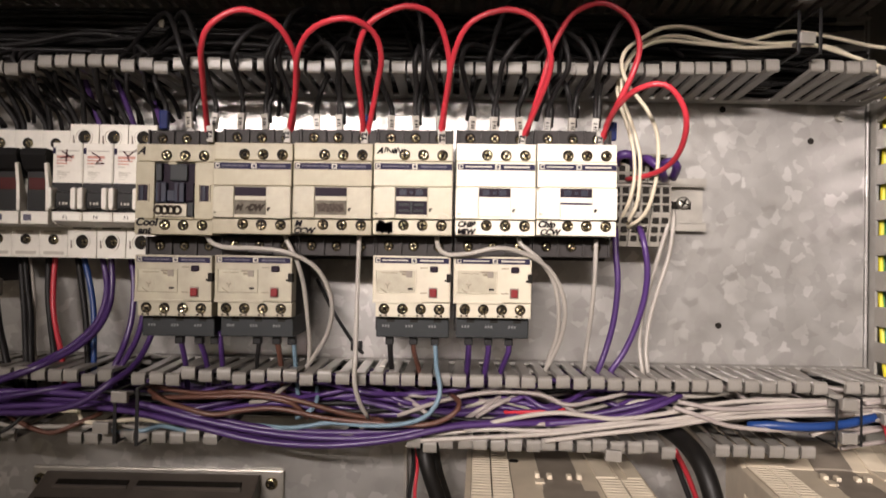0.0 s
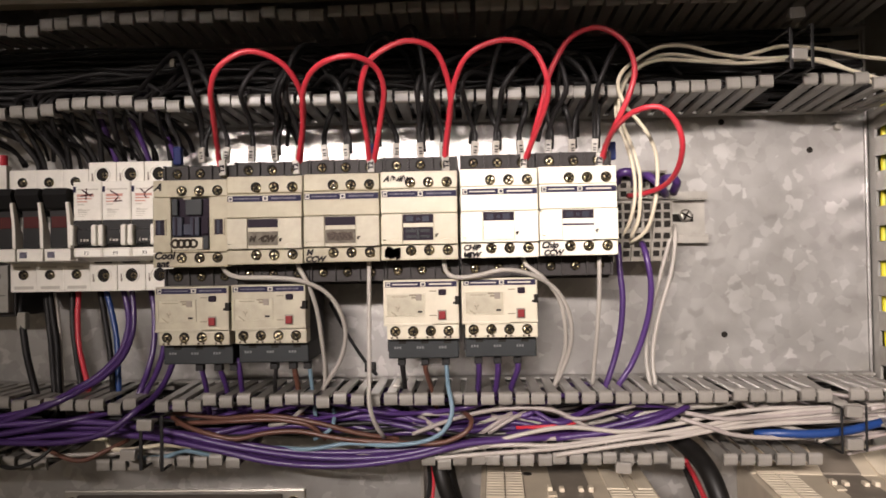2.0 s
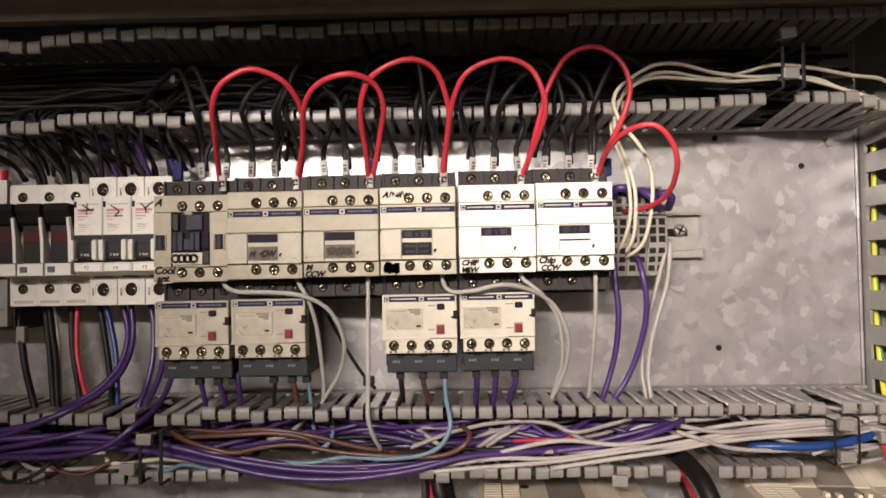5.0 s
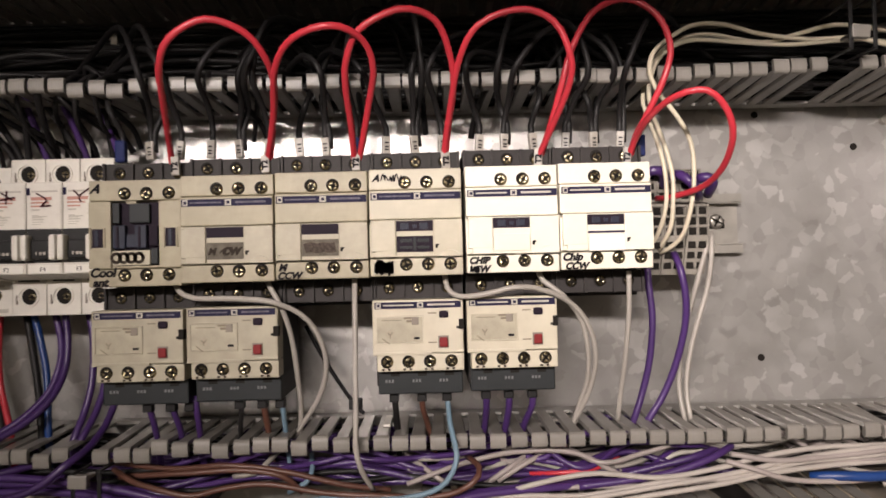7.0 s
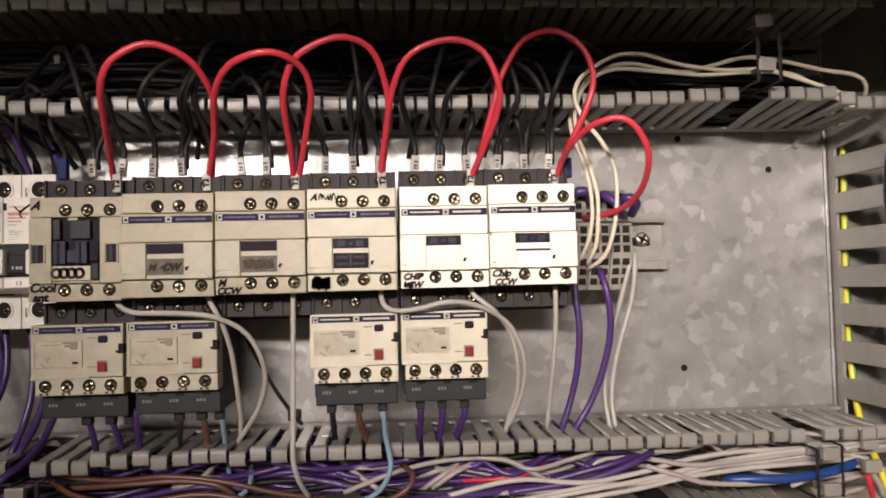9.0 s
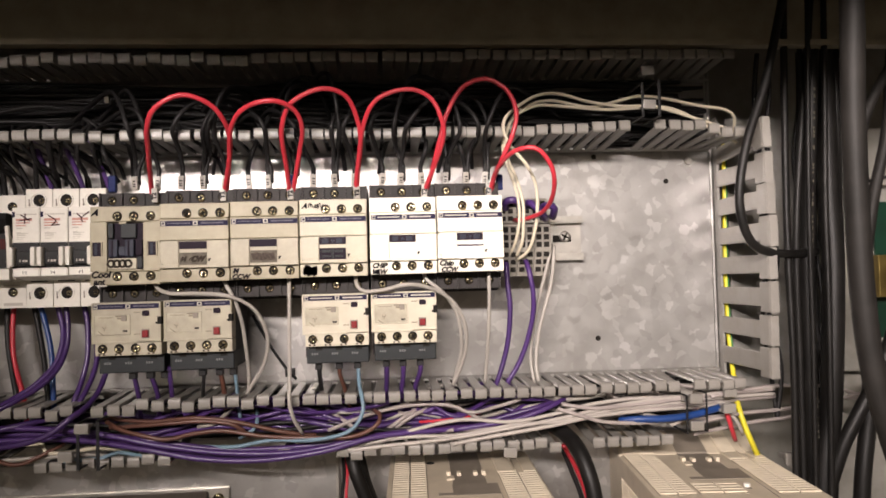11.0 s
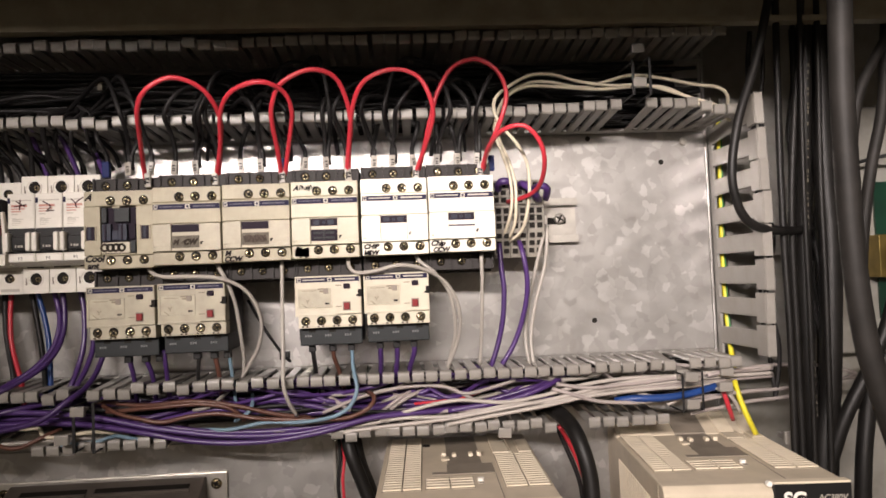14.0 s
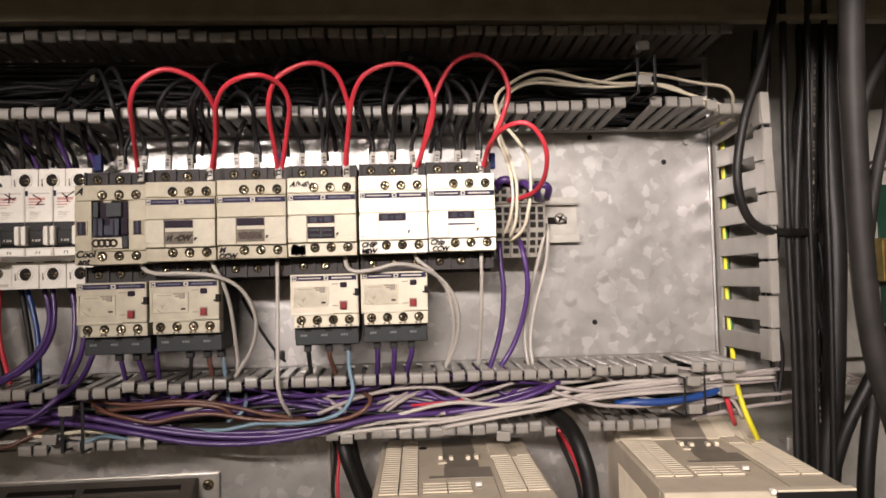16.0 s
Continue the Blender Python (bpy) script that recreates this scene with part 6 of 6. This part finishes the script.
for k in range(30):
    x = -0.120 + 0.125 * (k + bunch.random()) / 22 if k < 22 else 0.005 + 0.262 * (k - 22 + bunch.random()) / 8
    lean = bunch.uniform(-0.030, 0.020) if x < 0.10 else bunch.uniform(-0.014, 0.014)
    low = bunch.uniform(0.052, 0.062) if x < 0.0 else bunch.uniform(0.062, 0.068)
    wire("black", bunch.uniform(1.2, 1.9), [(x, 0.066, low - 0.010), (x + lean * 0.2, 0.058, low), (x + lean * 0.6, 0.040 - 0.012 * bunch.random(), low + 0.008), (x + lean, 0.030 - 0.012 * bunch.random(), 0.077),
                                            (x + lean * 1.3, 0.034, 0.086), (x + lean * 1.8, 0.060, 0.090), (x + lean * 3, 0.074, 0.086)], UP, sides=6)
for x, z in ((0.1275, 0.042), (0.2745, 0.040)):
    tagged(part("blue_sleeve", box(x - 0.0022, x + 0.0022, 0.022, 0.027, z - 0.004, z + 0.007, 0.001), SLEEVE_BLUE), "dark blue insulating sleeve on a wire end", "wire marker")

for x, color in ((-0.130, "black"), (-0.099, "black"), (-0.095, "black"), (-0.081, "black"), (-0.078, "black"), (-0.064, "black"), (-0.060, "black"), (-0.056, "black"),
                 (-0.046, "purple"), (-0.042, "black"), (-0.0275, "black"), (-0.024, "purple"), (-0.0095, "black"), (-0.006, "purple")):
    sway = rng.uniform(-0.030, 0.006)
    wire(color, 1.8, [(x, 0.056, 0.036), (x, 0.055, 0.046), (x + sway * 0.3, 0.050, 0.060), (x + sway * 0.7, 0.045, 0.075), (x + sway, 0.050, 0.086), (x + sway - 0.012, 0.062, 0.090), (x + sway - 0.04, 0.072, 0.090)], "rising from the breakers into the upper duct")

for k in range(30):
    z0, y0 = 0.079 + 0.022 * rng.random(), 0.056 + 0.022 * rng.random()
    x0, x1 = -0.36, rng.choice((0.30, 0.38, 0.44, 0.45))
    n = 12
    wire("black", rng.uniform(1.3, 2.0), [(x0 + (x1 - x0) * i / n, min(0.079, max(0.052, y0 + rng.uniform(-0.008, 0.008))), min(0.106, max(0.0770, z0 + rng.uniform(-0.007, 0.007)))) for i in range(n + 1)], "packed inside the upper duct", sides=6)
for k in range(40):
    color = rng.choice(("purple", "purple", "purple", "purple", "black", "black", "pink", "grey"))
    z0, y0 = -0.136 + 0.026 * rng.random(), 0.030 + 0.048 * rng.random()
    x0 = rng.choice((-0.36, -0.36, -0.2, 0.05)) if color in ("purple", "black", "brown") else rng.choice((0.05, 0.15, 0.2))
    x1 = rng.choice((0.16, 0.26, 0.32)) if color == "purple" else 0.44
    n = 10
    wire(color, rng.uniform(1.3, 1.9), [(x0 + (x1 - x0) * i / n, min(0.079, max(0.024, y0 + rng.uniform(-0.010, 0.010))), min(-0.109, max(-0.131, z0 + rng.uniform(-0.008, 0.008)))) for i in range(n + 1)], "packed inside the lower duct", sides=6)
for k in range(8):
    x = 0.480 + 0.06 * rng.random()
    y = 0.03 + 0.045 * rng.random()
    wire("black", rng.uniform(1.5, 2.4), [(x + rng.uniform(-0.006, 0.006), y + rng.uniform(-0.006, 0.006), 0.14 - 0.04 * i) for i in range(8)], "packed inside the side duct", sides=6)


# ---- cable ties and their mounts ----
def cable_tie(x, y, z0, z1, label, w=0.0013):
    t = thing("cable_tie", label, "cable tie", (x, y, (z0 + z1) / 2), "cable ties")
    h = (z1 - z0) / 2
    part("strap", boxes([(-w, w, -0.001, 0.0, -h, h), (-w, w, -0.001, 0.030, h, h + 0.001), (-w, w, -0.001, 0.030, -h - 0.001, -h)], 0.0003), BLACK_P, t)
    return t


for x, y, a, b2 in ((-0.0075, 0.002, -0.142, -0.1135), (0.0045, 0.003, -0.143, -0.1125), (0.3995, 0.008, -0.1375, -0.1125), (0.4145, 0.010, -0.137, -0.1115), (0.3730, 0.002, 0.084, 0.106), (0.3850, 0.002, 0.084, 0.108)):
    cable_tie(x, y, a, b2, "black nylon cable tie round the wire bundle", 0.0006 if 0.39 < x < 0.42 else 0.0010)
CLIP = bpy.data.meshes.new("retaining_clip")
b = boxes([(-0.0046, 0.0046, -0.002, 0.002, -0.0033, 0.0033), (-0.002, 0.002, 0.002, 0.014, -0.001, 0.001)], 0.0008)
b.to_mesh(CLIP)
b.free()
CLIP.materials.append(DUCT)
for x, y, z in ((0.4045, 0.004, -0.1135), (0.4055, 0.006, -0.1325), (0.3775, 0.002, 0.0915), (0.3785, 0.006, 0.1165), (-0.0050, 0.002, -0.1165), (-0.016, 0.004, -0.1345), (0.430, 0.008, -0.122), (0.437, 0.02, -0.113), (0.2745, 0.010, -0.146)):
    tagged(share("retaining_clip", CLIP, None, (x, y, z), (0, rng.uniform(-.1, .1), 0)), "small grey plastic wire retaining clip", "clip", "retaining clips")
tie = thing("cable_tie", "long black cable tie strung from the relay to the duct", "cable tie", (0, 0, 0), "cable ties")
me = tube_mesh("strap", [(0.094, 0.060, -0.050), (0.108, 0.050, -0.072), (0.122, 0.038, -0.089), (0.128, 0.03, -0.093)], 0.0011)
me.materials.append(BLACK_P)
share("strap", me, tie, (0, 0, 0))
part("tie_head", box(0.120, 0.127, 0.034, 0.039, -0.0925, -0.0865, 0.001), BLACK_P, tie)

# white strip paints the bright reflection of one duct finger
tagged(part("painted_finger_glint", box(0.1375, 0.1412, 0.038, 0.064, -0.1024, -0.1014, 0.0003), LABEL), "small white strip painting a bright reflection on a duct finger", "wire marker")

# ---- boards beyond the side duct ----
pcb = thing("circuit_board", "green circuit board with brass screw terminals, on the cabinet back", "circuit board", (0.0, 0.0, 0.0))
part("board", box(0.634, 0.760, 0.135, 0.137, -0.090, 0.032), GREEN, pcb)
for i in range(4):
    part("terminal", box(0.622 + i * 0.0080, 0.6295 + i * 0.0080, 0.115, 0.134, -0.053, -0.016, 0.001), GOLD, pcb, "brass screw terminal")
part("carrier", box(0.590, 0.78, 0.138, 0.144, -0.12, 0.10, 0.002), GREY_PAINT, pcb)

tagged(part("wire_tag", box(0.0005, 0.0038, 0.030, 0.0315, 0.1015, 0.1070, 0.0004), OLD_LABEL), "small white wire tag among the black wires", "wire marker")
ferrule = tagged(part("ferrule_sleeve", box(-0.1095, -0.1035, 0.046, 0.052, -0.0640, -0.0525, 0.0015), TERM), "grey ferrule sleeve on the black cable", "wire marker")
for dx in (0.0, 0.0062):
    tagged(share("retaining_clip", CLIP, None, (0.4850 + dx, 0.030, -0.165), (0, 1.57, 0)), "small grey plastic wire retaining clip", "clip", "retaining clips")
